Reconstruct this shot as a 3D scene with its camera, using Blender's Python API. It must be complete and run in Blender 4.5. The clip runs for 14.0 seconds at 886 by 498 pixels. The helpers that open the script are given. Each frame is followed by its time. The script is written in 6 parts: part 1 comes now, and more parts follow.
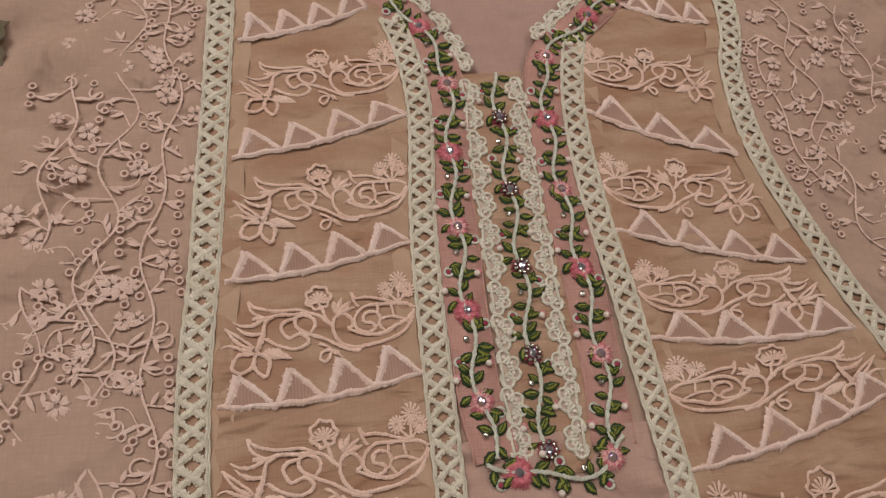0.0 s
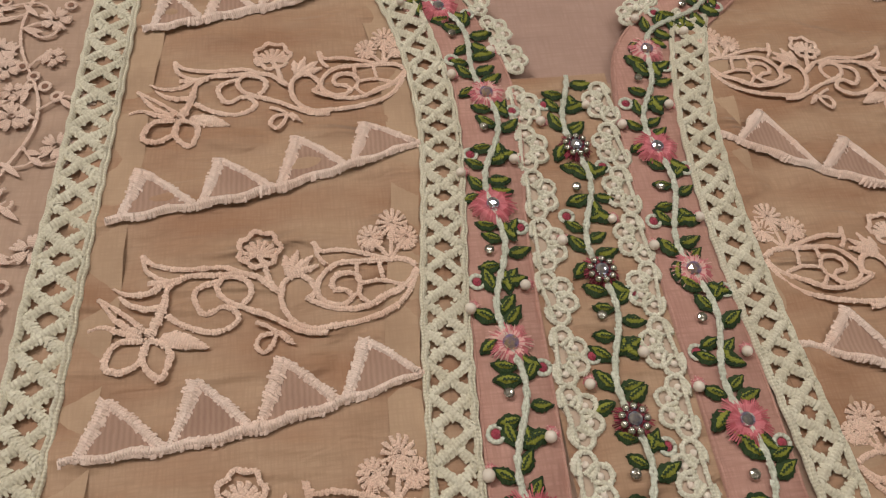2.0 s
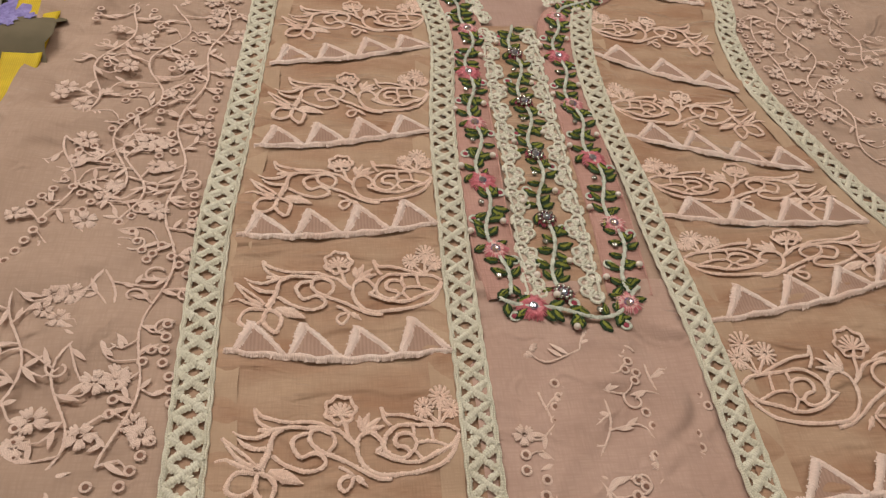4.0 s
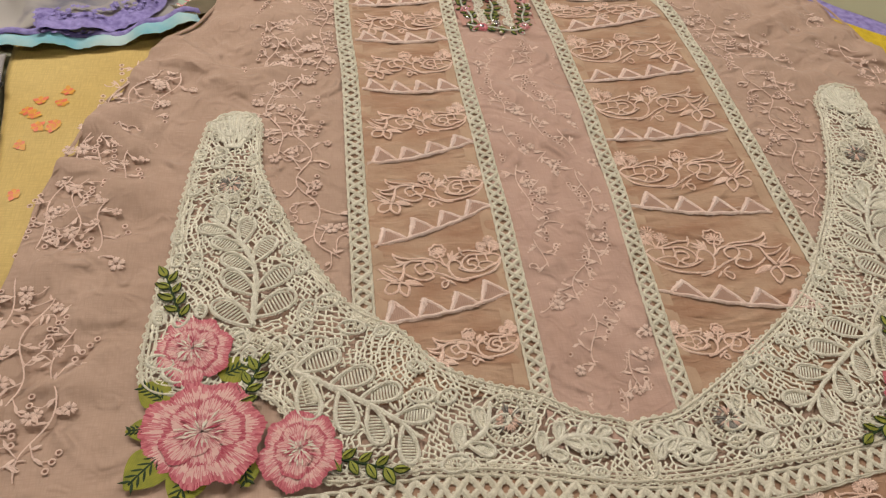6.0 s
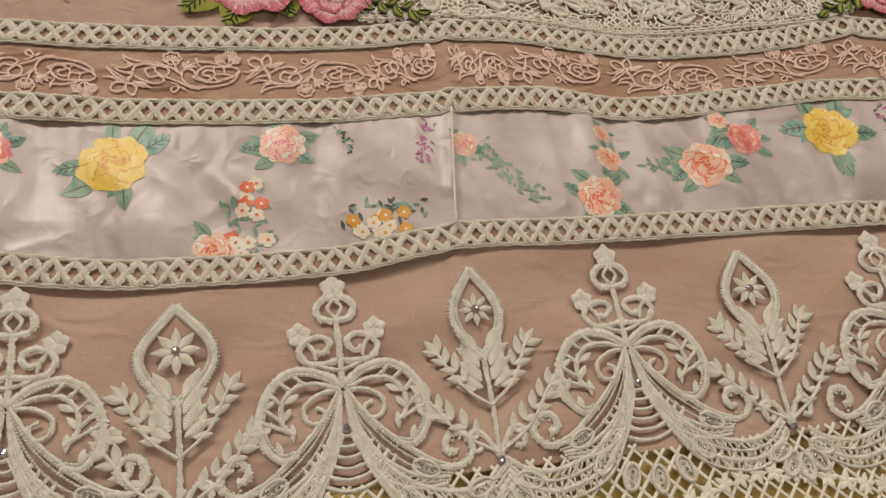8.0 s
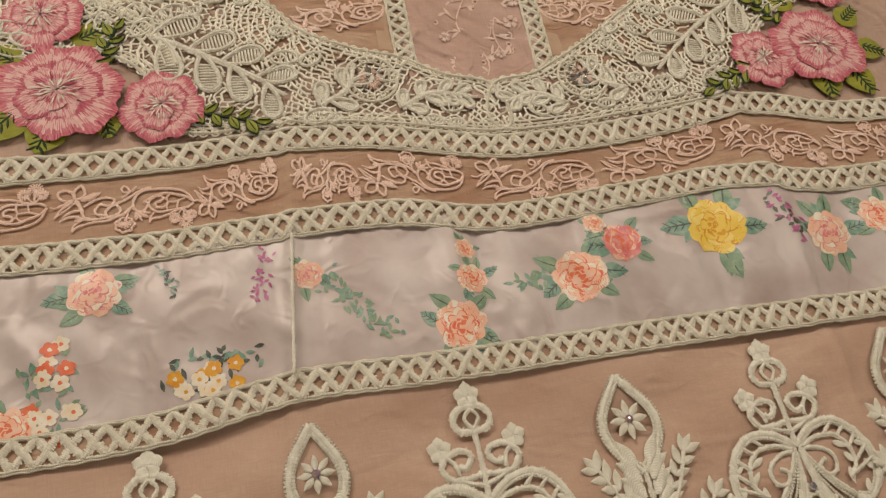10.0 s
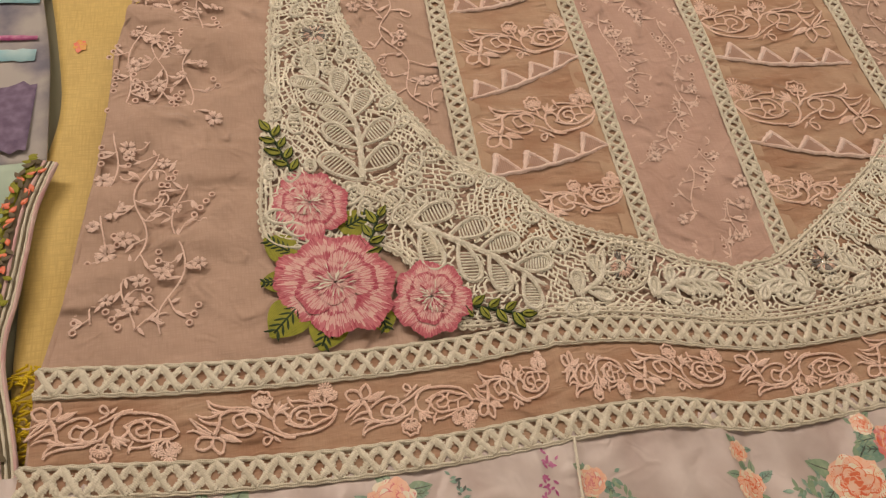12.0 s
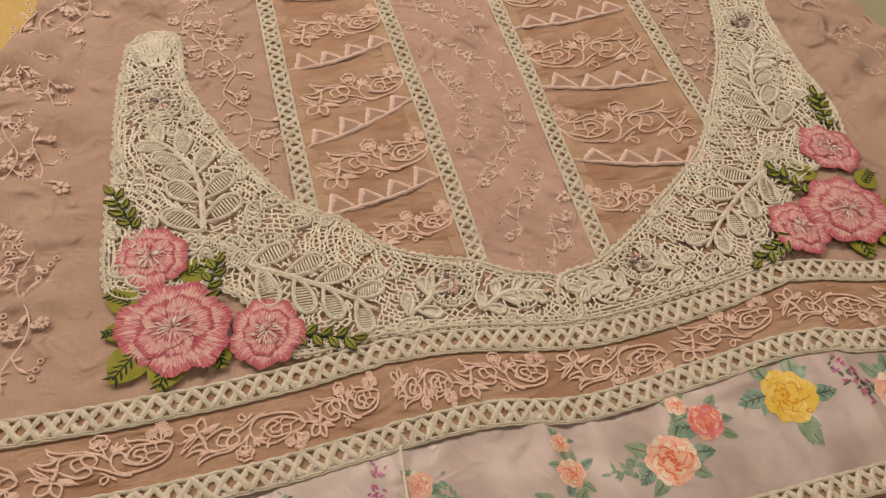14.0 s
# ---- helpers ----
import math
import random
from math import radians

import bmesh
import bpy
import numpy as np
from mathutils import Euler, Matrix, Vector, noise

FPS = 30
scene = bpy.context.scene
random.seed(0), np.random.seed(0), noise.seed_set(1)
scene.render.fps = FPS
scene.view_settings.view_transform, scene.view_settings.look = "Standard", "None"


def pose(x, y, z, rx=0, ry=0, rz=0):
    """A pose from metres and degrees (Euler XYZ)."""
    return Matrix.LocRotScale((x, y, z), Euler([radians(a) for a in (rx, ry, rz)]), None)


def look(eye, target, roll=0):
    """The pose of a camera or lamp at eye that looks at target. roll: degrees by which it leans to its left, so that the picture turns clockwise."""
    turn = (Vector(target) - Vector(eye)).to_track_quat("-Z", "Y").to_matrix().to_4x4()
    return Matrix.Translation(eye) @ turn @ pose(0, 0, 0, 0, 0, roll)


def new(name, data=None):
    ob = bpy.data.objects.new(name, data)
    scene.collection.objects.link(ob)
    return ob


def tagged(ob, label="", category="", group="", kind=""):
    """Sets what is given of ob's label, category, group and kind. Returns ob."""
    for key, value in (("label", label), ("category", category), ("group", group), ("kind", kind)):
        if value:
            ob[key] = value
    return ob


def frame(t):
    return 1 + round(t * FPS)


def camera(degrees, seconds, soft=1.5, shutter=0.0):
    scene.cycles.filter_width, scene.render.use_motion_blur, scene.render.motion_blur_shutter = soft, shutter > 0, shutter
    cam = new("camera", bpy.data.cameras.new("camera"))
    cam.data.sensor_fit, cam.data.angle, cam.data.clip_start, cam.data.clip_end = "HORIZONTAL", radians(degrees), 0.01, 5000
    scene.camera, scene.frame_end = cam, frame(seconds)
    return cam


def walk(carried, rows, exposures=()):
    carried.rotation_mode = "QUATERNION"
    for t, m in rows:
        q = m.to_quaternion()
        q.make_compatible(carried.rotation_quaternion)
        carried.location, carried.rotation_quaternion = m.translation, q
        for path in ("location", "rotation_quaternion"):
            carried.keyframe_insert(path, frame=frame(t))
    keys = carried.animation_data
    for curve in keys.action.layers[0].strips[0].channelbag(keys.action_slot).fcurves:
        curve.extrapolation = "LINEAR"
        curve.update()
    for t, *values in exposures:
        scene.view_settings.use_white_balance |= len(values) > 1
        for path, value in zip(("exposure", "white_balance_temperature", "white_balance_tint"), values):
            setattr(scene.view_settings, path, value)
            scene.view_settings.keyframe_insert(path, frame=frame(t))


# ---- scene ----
cam = camera(63.53, 14.0, soft=1.3)
EXPOSURES = [(0.0, -0.78, 5950, 14), (0.5, -0.84, 5950, 9), (1.0, -0.76, 6000, 8), (2.7, -0.60, 6010, 8), (4.8, -0.33, 6020, 8), (6.5, -0.17, 6060, 9), (8.2, -0.2, 6100, 10), (10.3, -0.27, 6550, 11), (11.0, -0.33, 6800, 14), (14.0, -0.27, 6800, 17)]
PATH = [
    (0.0, (-0.0351, 0.1148, 0.2875), (0.0174, 0.2455, 0.000), 15.35),
    (0.5, (-0.0083, 0.2269, 0.1933), (0.0269, 0.3181, 0.000), 14.23),
    (1.0, (0.0009, 0.2325, 0.1504), (0.0274, 0.3129, 0.000), 11.24),
    (1.5, (-0.0032, 0.2188, 0.1490), (0.0209, 0.2988, 0.000), 9.92),
    (2.0, (-0.0119, 0.1927, 0.1642), (0.0124, 0.2838, 0.000), 8.73),
    (2.5, (-0.0145, 0.1667, 0.1840), (0.0122, 0.2710, 0.000), 8.82),
    (2.7, (-0.0139, 0.1532, 0.1944), (0.0138, 0.2633, 0.000), 8.63),
    (4.8, (-0.0636, -0.1633, 0.2761), (-0.0036, 0.1114, 0.000), 9.10),
    (5.0, (-0.0673, -0.2074, 0.3075), (-0.0072, 0.0834, 0.000), 7.59),
    (5.5, (-0.0757, -0.3117, 0.3466), (-0.0124, -0.0059, 0.000), 6.10),
    (6.0, (-0.1089, -0.4006, 0.3623), (-0.0391, -0.1038, 0.000), 6.20),
    (6.5, (-0.1313, -0.4639, 0.3910), (-0.0523, -0.1774, 0.000), 7.66),
    (7.0, (-0.1654, -0.5108, 0.3838), (-0.0896, -0.2703, 0.000), 9.82),
    (7.5, (-0.1848, -0.5380, 0.3642), (-0.1155, -0.3483, 0.000), 12.72),
    (8.0, (-0.1570, -0.5455, 0.3335), (-0.0950, -0.4030, 0.000), 15.95),
    (8.2, (-0.1411, -0.5428, 0.3230), (-0.0802, -0.4142, 0.000), 17.33),
    (10.3, (-0.0782, -0.4553, 0.3361), (-0.0017, -0.3074, 0.000), 16.05),
    (10.5, (-0.0805, -0.4342, 0.3379), (-0.0065, -0.2816, 0.000), 15.43),
    (11.0, (-0.0954, -0.4030, 0.3365), (-0.0265, -0.2365, 0.000), 13.99),
    (11.5, (-0.1528, -0.4009, 0.3359), (-0.0792, -0.2269, 0.000), 14.98),
    (12.0, (-0.1965, -0.3946, 0.3501), (-0.1210, -0.2048, 0.000), 12.40),
    (12.5, (-0.1606, -0.4356, 0.3512), (-0.0785, -0.2331, 0.000), 10.24),
    (13.0, (-0.1280, -0.4457, 0.3609), (-0.0360, -0.2315, 0.000), 9.31),
    (13.5, (-0.1228, -0.4421, 0.3585), (-0.0263, -0.2220, 0.000), 8.57),
    (14.0, (-0.1215, -0.4414, 0.3777), (-0.0176, -0.2022, 0.000), 7.87),
]
walk(cam, [(t, look(eye, target, roll)) for t, eye, target, roll in PATH], EXPOSURES)

# ---- world, light, exposure ----
world = bpy.data.worlds.new("world")
scene.world = world
world.use_nodes = True
world.node_tree.nodes["Background"].inputs[0].default_value = (1.0, 0.9, 0.78, 1)
world.node_tree.nodes["Background"].inputs[1].default_value = 0.08
scene.view_settings.exposure = 0.0


def ceiling_lamp(x, y, z, sx, sy, watts, color):
    d = bpy.data.lights.new("ceiling_light", "AREA")
    d.shape, d.size, d.size_y, d.energy, d.color = "RECTANGLE", sx, sy, watts, color
    ob = new("ceiling_light_lamp", d)
    ob.matrix_world = pose(x, y, z)
    return ob


WARM = (1.0, 0.9, 0.77)
ceiling_lamp(-0.75, 0.9, 1.66, 1.2, 0.3, 34, WARM)
ceiling_lamp(0.95, 0.6, 1.66, 1.2, 0.3, 11, WARM)
ceiling_lamp(0.1, -1.1, 1.66, 1.2, 0.3, 3.5, WARM)


# ---- materials ----
def mat(name, color, rough=0.8, color2=None, scale=40.0, bump=0.2, bscale=900.0, weave=0.0, stitch=0.0, metal=0.0,
        sheen=0.0, spec=0.3, mixlo=0.35, mixhi=0.7, stretch=(1, 1, 1), groove_shade=0.34, crumple=0.0):
    """A cloth, thread or plain material: two-scale colour variation, fine relief, weave lines or stitch ridges with
    shade painted into their grooves.
    """
    m = bpy.data.materials.new(name)
    m.use_nodes = True
    nt = m.node_tree
    n, l = nt.nodes, nt.links
    b = n["Principled BSDF"]
    b.inputs["Roughness"].default_value = rough
    b.inputs["Metallic"].default_value = metal
    b.inputs["Specular IOR Level"].default_value = spec
    if sheen:
        b.inputs["Sheen Weight"].default_value = sheen
        b.inputs["Sheen Roughness"].default_value = 0.4
    tc = n.new("ShaderNodeTexCoord")
    mp = n.new("ShaderNodeMapping")
    mp.inputs["Scale"].default_value = stretch
    l.new(tc.outputs["Object"], mp.inputs[0])
    co = mp.outputs[0]
    nz = n.new("ShaderNodeTexNoise")
    nz.inputs["Scale"].default_value = scale
    nz.inputs["Detail"].default_value = 6
    l.new(co, nz.inputs["Vector"])
    mr = n.new("ShaderNodeMapRange")
    mr.inputs["From Min"].default_value, mr.inputs["From Max"].default_value = mixlo, mixhi
    l.new(nz.outputs["Fac"], mr.inputs["Value"])
    mix = n.new("ShaderNodeMix")
    mix.data_type = "RGBA"
    mix.inputs[6].default_value = (*color, 1)
    c2 = color2 or tuple(c * 0.86 for c in color)
    mix.inputs[7].default_value = (*c2, 1)
    l.new(mr.outputs[0], mix.inputs[0])
    fine = n.new("ShaderNodeTexNoise")
    fine.inputs["Scale"].default_value = bscale
    fine.inputs["Detail"].default_value = 3
    l.new(co, fine.inputs["Vector"])
    height = fine.outputs["Fac"]
    out_color = mix.outputs[2]
    if weave or stitch:
        w = n.new("ShaderNodeTexWave")
        w.wave_profile = "SIN"
        if stitch:
            uv = n.new("ShaderNodeUVMap")
            l.new(uv.outputs[0], w.inputs["Vector"])
            w.bands_direction = "X"
            w.inputs["Scale"].default_value = 0.314 / stitch
            w.inputs["Distortion"].default_value = 1.2
            w.inputs["Detail Scale"].default_value = 2.0
        else:
            n.remove(w)
            w = n.new("ShaderNodeMath")
            w.operation = "MULTIPLY"
            for axis, sc in ((0, (0.09 / weave, 1.0 / weave, 1)), (1, (1.0 / weave, 0.09 / weave, 1))):
                m2 = n.new("ShaderNodeMapping")
                m2.inputs["Scale"].default_value = sc
                l.new(tc.outputs["Object"], m2.inputs[0])
                fib = n.new("ShaderNodeTexNoise")
                fib.inputs["Scale"].default_value = 1.0
                fib.inputs["Detail"].default_value = 2
                l.new(m2.outputs[0], fib.inputs["Vector"])
                up = n.new("ShaderNodeMapRange")
                up.inputs["From Min"].default_value, up.inputs["From Max"].default_value = 0.3, 0.62
                l.new(fib.outputs["Fac"], up.inputs["Value"])
                l.new(up.outputs[0], w.inputs[axis])
        ad = n.new("ShaderNodeMath")
        ad.operation = "ADD"
        l.new(w.outputs[0 if weave else 1], ad.inputs[0])
        l.new(fine.outputs["Fac"], ad.inputs[1])
        height = ad.outputs[0]
        # shade between threads and stitches, multiplied into the base colour
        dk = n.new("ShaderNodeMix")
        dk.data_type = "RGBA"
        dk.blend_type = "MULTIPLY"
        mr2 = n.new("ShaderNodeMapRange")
        mr2.inputs["To Min"].default_value, mr2.inputs["To Max"].default_value = (0.3, 0.0) if stitch else (groove_shade, 0.0)
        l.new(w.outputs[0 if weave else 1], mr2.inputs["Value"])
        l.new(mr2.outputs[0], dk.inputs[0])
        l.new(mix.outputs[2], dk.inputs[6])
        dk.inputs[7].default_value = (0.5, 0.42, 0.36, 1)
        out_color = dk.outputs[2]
    l.new(out_color, b.inputs["Base Color"])
    bp = n.new("ShaderNodeBump")
    bp.inputs["Strength"].default_value = bump
    bp.inputs["Distance"].default_value = 0.00016
    l.new(height, bp.inputs["Height"])
    if crumple:
        last = None
        for sc, st in ((26.0, 1.0), (75.0, 0.45)):
            cr = n.new("ShaderNodeTexNoise")
            cr.noise_type = "RIDGED_MULTIFRACTAL"
            cr.inputs["Scale"].default_value = sc
            cr.inputs["Detail"].default_value = 2
            cr.inputs["Distortion"].default_value = 1.4
            l.new(co, cr.inputs["Vector"])
            cb = n.new("ShaderNodeBump")
            cb.inputs["Strength"].default_value = 1.0
            cb.inputs["Distance"].default_value = crumple * st * 26.0 / sc
            l.new(cr.outputs["Fac"], cb.inputs["Height"])
            if last:
                l.new(last, cb.inputs["Normal"])
            last = cb.outputs[0]
        l.new(last, bp.inputs["Normal"])
    l.new(bp.outputs[0], b.inputs["Normal"])
    return m


PEACH = mat("peach_lawn", (0.505, 0.352, 0.272), 0.85, (0.44, 0.302, 0.228), 18, 0.25, 1100, weave=0.0008, sheen=0.15, groove_shade=0.2, crumple=0.0080)
# reddish second tone, drawn out along x: wrinkle shading put into the colour
ORGANZA = mat("tan_organza", (0.49, 0.325, 0.218), 0.62, (0.385, 0.215, 0.13), 24, 0.2, 900, weave=0.0006, sheen=0.3, groove_shade=0.26, crumple=0.0034, mixlo=0.38, mixhi=0.66, stretch=(1, 2.6, 1))
HEMORG = mat("hem_organza", (0.56, 0.385, 0.285), 0.62, (0.47, 0.30, 0.212), 16, 0.2, 900, weave=0.0006, sheen=0.3, groove_shade=0.18, crumple=0.0016, stretch=(1, 2, 1))
SEAMORG = mat("doubled_organza", (0.515, 0.355, 0.24), 0.7, (0.43, 0.285, 0.19), 60, 0.2, 900, weave=0.0006, sheen=0.25, groove_shade=0.16)
PINKLAWN = mat("pink_lawn", (0.55, 0.372, 0.305), 0.85, (0.48, 0.315, 0.252), 22, 0.25, 1000, weave=0.0008, sheen=0.15, groove_shade=0.2, crumple=0.0080)
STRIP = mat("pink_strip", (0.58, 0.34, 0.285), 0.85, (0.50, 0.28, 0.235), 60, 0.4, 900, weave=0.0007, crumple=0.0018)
NECK = mat("back_lawn", (0.48, 0.325, 0.27), 0.85, (0.43, 0.28, 0.235), 12, 0.25, 1000, weave=0.0009, groove_shade=0.2, crumple=0.0030)
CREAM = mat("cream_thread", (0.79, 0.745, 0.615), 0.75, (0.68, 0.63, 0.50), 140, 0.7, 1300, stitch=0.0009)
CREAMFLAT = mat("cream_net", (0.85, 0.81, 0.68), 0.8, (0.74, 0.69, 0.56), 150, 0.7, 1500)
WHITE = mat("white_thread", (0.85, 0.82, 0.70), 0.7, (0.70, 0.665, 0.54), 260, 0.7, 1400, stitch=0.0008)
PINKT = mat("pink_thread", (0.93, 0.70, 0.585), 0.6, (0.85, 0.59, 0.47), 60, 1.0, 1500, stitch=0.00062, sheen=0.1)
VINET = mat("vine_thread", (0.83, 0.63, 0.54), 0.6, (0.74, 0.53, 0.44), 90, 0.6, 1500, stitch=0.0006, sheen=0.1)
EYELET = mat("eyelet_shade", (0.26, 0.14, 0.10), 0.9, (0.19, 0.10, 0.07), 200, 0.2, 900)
TUCKT = mat("tuck_cord", (0.95, 0.77, 0.69), 0.6, (0.90, 0.67, 0.57), 70, 0.9, 1500, stitch=0.0006, sheen=0.15)
PALET = mat("pale_pink_thread", (0.86, 0.63, 0.53), 0.6, (0.78, 0.54, 0.44), 90, 0.9, 1500, stitch=0.00062, sheen=0.1)
GAUZE = mat("tuck_gauze", (0.45, 0.295, 0.23), 0.8, (0.38, 0.24, 0.185), 80, 0.5, 1200, stitch=0.0013)
DKGREEN = mat("dark_green_thread", (0.035, 0.065, 0.022), 0.6, (0.02, 0.04, 0.015), 200, 0.6, 1500, stitch=0.0007)
LIMEB = mat("bright_lime_thread", (0.35, 0.365, 0.055), 0.55, (0.24, 0.27, 0.038), 200, 0.6, 1500, stitch=0.0007)
MIDGREEN = mat("moss_thread", (0.33, 0.325, 0.035), 0.6, (0.23, 0.245, 0.025), 190, 0.6, 1500, stitch=0.0008)
SILVER = mat("silver_cord", (0.74, 0.75, 0.66), 0.45, (0.58, 0.60, 0.50), 300, 0.8, 1500, stitch=0.0011, metal=0.15)
ROSE1 = mat("rose_thread", (0.52, 0.09, 0.14), 0.5, (0.40, 0.05, 0.09), 120, 0.7, 1400, stitch=0.0007, sheen=0.15)
ROSE2 = mat("light_rose_thread", (0.70, 0.25, 0.28), 0.5, (0.60, 0.17, 0.21), 150, 0.7, 1400, stitch=0.0007, sheen=0.15)
ROSE3 = mat("pale_rose_thread", (0.82, 0.55, 0.50), 0.5, (0.74, 0.42, 0.40), 170, 0.7, 1400, stitch=0.0007)
ROSEM = mat("mid_rose_thread", (0.60, 0.17, 0.20), 0.5, (0.50, 0.11, 0.14), 150, 0.7, 1400, stitch=0.0007, sheen=0.1)
SHEER = mat("ecru_gauze", (0.57, 0.44, 0.35), 0.8, (0.56, 0.44, 0.35), 160, 0.6, 1400)
MAROON = mat("maroon_thread", (0.20, 0.03, 0.05), 0.5, (0.13, 0.02, 0.035), 200, 0.5, 1400, stitch=0.0007)
PEARL = mat("pearl", (0.82, 0.74, 0.66), 0.22, (0.80, 0.68, 0.60), 200, 0.02, 600, spec=0.6)
GEM = mat("crystal_stone", (0.92, 0.93, 0.97), 0.05, (0.35, 0.40, 0.75), 500, 0.02, 900, metal=0.9)
GEMY = mat("aurora_stone", (0.80, 0.62, 0.42), 0.06, (0.35, 0.30, 0.75), 520, 0.02, 900, metal=0.75)
GREYT = mat("grey_thread", (0.33, 0.31, 0.28), 0.6, (0.2, 0.19, 0.17), 200, 0.5, 1400, stitch=0.0007)
STEEL = mat("rhinestone_metal", (0.80, 0.79, 0.74), 0.16, (0.20, 0.19, 0.18), 700, 0.4, 900, metal=0.9)
# the much darker second tone paints fold shade into the satin's colour
SATIN = mat("printed_satin", (0.61, 0.53, 0.495), 0.42, (0.43, 0.335, 0.30), 26, 0.06, 1500, metal=0.06, spec=0.5, crumple=0.0034)
P_YEL = mat("yellow_print", (0.80, 0.55, 0.06), 0.4, (0.84, 0.60, 0.13), 220, 0.04, spec=0.5)
P_YELL = mat("pale_yellow_print", (0.86, 0.68, 0.22), 0.4, (0.84, 0.60, 0.12), 220, 0.04, spec=0.5)
P_YELD = mat("amber_print", (0.66, 0.27, 0.02), 0.4, (0.74, 0.40, 0.03), 260, 0.04, spec=0.5)
P_COR = mat("coral_print", (0.72, 0.13, 0.05), 0.4, (0.78, 0.22, 0.10), 240, 0.04, spec=0.5)
P_PEA = mat("peach_print", (0.82, 0.44, 0.29), 0.4, (0.82, 0.56, 0.43), 220, 0.04, spec=0.5)
P_RED = mat("rose_print", (0.66, 0.16, 0.17), 0.4, (0.78, 0.38, 0.36), 240, 0.04, spec=0.5)
P_WHT = mat("white_print", (0.80, 0.74, 0.64), 0.4, (0.78, 0.62, 0.40), 260, 0.04, spec=0.5)
P_GRN = mat("sage_print", (0.17, 0.27, 0.17), 0.4, (0.33, 0.42, 0.28), 170, 0.04, spec=0.5)
P_TEAL = mat("teal_print", (0.13, 0.26, 0.20), 0.4, (0.33, 0.44, 0.34), 240, 0.04, spec=0.5)
P_DRK = mat("dark_print", (0.05, 0.06, 0.05), 0.4, (0.14, 0.16, 0.12), 240, 0.04, spec=0.5)
P_MAG = mat("wisteria_print", (0.38, 0.06, 0.20), 0.4, (0.55, 0.20, 0.35), 260, 0.04, spec=0.5)
YELLOWC = mat("yellow_silk", (0.68, 0.50, 0.17), 0.6, (0.61, 0.43, 0.13), 12, 0.15, 900, weave=0.001, sheen=0.2)
YELLOWB = mat("bright_yellow_thread", (0.72, 0.52, 0.02), 0.6, (0.60, 0.42, 0.02), 150, 0.6, 1300, stitch=0.0009)
GREYC = mat("grey_lavender_chiffon", (0.40, 0.365, 0.34), 0.8, (0.17, 0.16, 0.20), 20, 0.2, 900, mixlo=0.45, mixhi=0.62)
PURPLE = mat("lavender_lace_thread", (0.34, 0.29, 0.60), 0.75, (0.17, 0.13, 0.36), 160, 0.9, 700)
DPURPLE = mat("plum_lace_thread", (0.13, 0.09, 0.15), 0.75, (0.24, 0.18, 0.27), 160, 0.9, 700)
OLIVE = mat("olive_border", (0.17, 0.135, 0.085), 0.85, (0.12, 0.10, 0.06), 60, 0.4, 900)
CYAN = mat("aqua_border", (0.20, 0.45, 0.53), 0.8, (0.45, 0.58, 0.58), 30, 0.3, 900)
MINT = mat("mint_lawn", (0.42, 0.52, 0.42), 0.8, (0.33, 0.42, 0.34), 45, 0.2, 900)
STRIPEP = mat("pink_stripe", (0.62, 0.36, 0.36), 0.8, (0.7, 0.55, 0.5), 60, 0.2, 900)
BLACK = mat("black_cloth", (0.02, 0.018, 0.018), 0.8, (0.04, 0.035, 0.035), 60, 0.3, 900)
TABLE = mat("cream_green_laminate", (0.36, 0.34, 0.225), 0.45, (0.335, 0.315, 0.205), 4, 0.05, 300)
WALLM = mat("room_paint", (0.62, 0.55, 0.45), 0.9, (0.58, 0.51, 0.42), 3, 0.1, 200)
FLOORM = mat("floor_tile", (0.40, 0.35, 0.29), 0.5, (0.36, 0.31, 0.26), 3, 0.05, 100)
GLOW = bpy.data.materials.new("lamp_diffuser")
GLOW.use_nodes = True
GLOW.node_tree.nodes["Principled BSDF"].inputs["Emission Color"].default_value = (*WARM, 1)
GLOW.node_tree.nodes["Principled BSDF"].inputs["Emission Strength"].default_value = 3.0


# ---- geometry helpers ----
def drape(x, y):
    """Height of the lying cloth over the table: a slow swell and small ripples."""
    a, b = np.clip(x, -0.3, 0.3), np.clip(y, -0.5, 0.4)
    base = 0.0009 - 0.0175 * a - 0.0021 * b + 0.06 * a * a + 0.002 * a * b - 0.0146 * b * b + 0.0231 * a * b * b + 0.0312 * b**3
    rip = 0.0005 * np.sin(41 * x + 9 * y) + 0.0005 * np.sin(63 * y - 17 * x + 1.0) + 0.0003 * np.sin(120 * x + 70 * y)
    side = np.clip((np.abs(x - 0.06) - 0.15) / 0.05, 0, 1) * np.clip((y + 0.24) / 0.06, 0, 1)
    crease = 0.0008 * np.sin(105 * y + 2.4 * np.sin(31 * x) + 15 * x) * (0.6 + 0.4 * np.sin(23 * y + 40 * x)) + 0.0004 * np.sin(190 * y - 60 * x)
    low = 1 / (1 + np.exp((y + 0.235) / 0.012))
    fold = 0.0021 * np.exp(-((x + 0.0785 - 0.121 * (y + 0.322)) / 0.0035) ** 2) - 0.0010 * np.exp(-((x + 0.0885 - 0.121 * (y + 0.322)) / 0.006) ** 2)
    fold2 = 0.0034 * np.exp(-((x - np.interp(y, (-0.403, -0.324, -0.290), (0.189, 0.194, 0.192))) / 0.006) ** 2)
    return base + rip + crease * side + low * (fold + fold2)


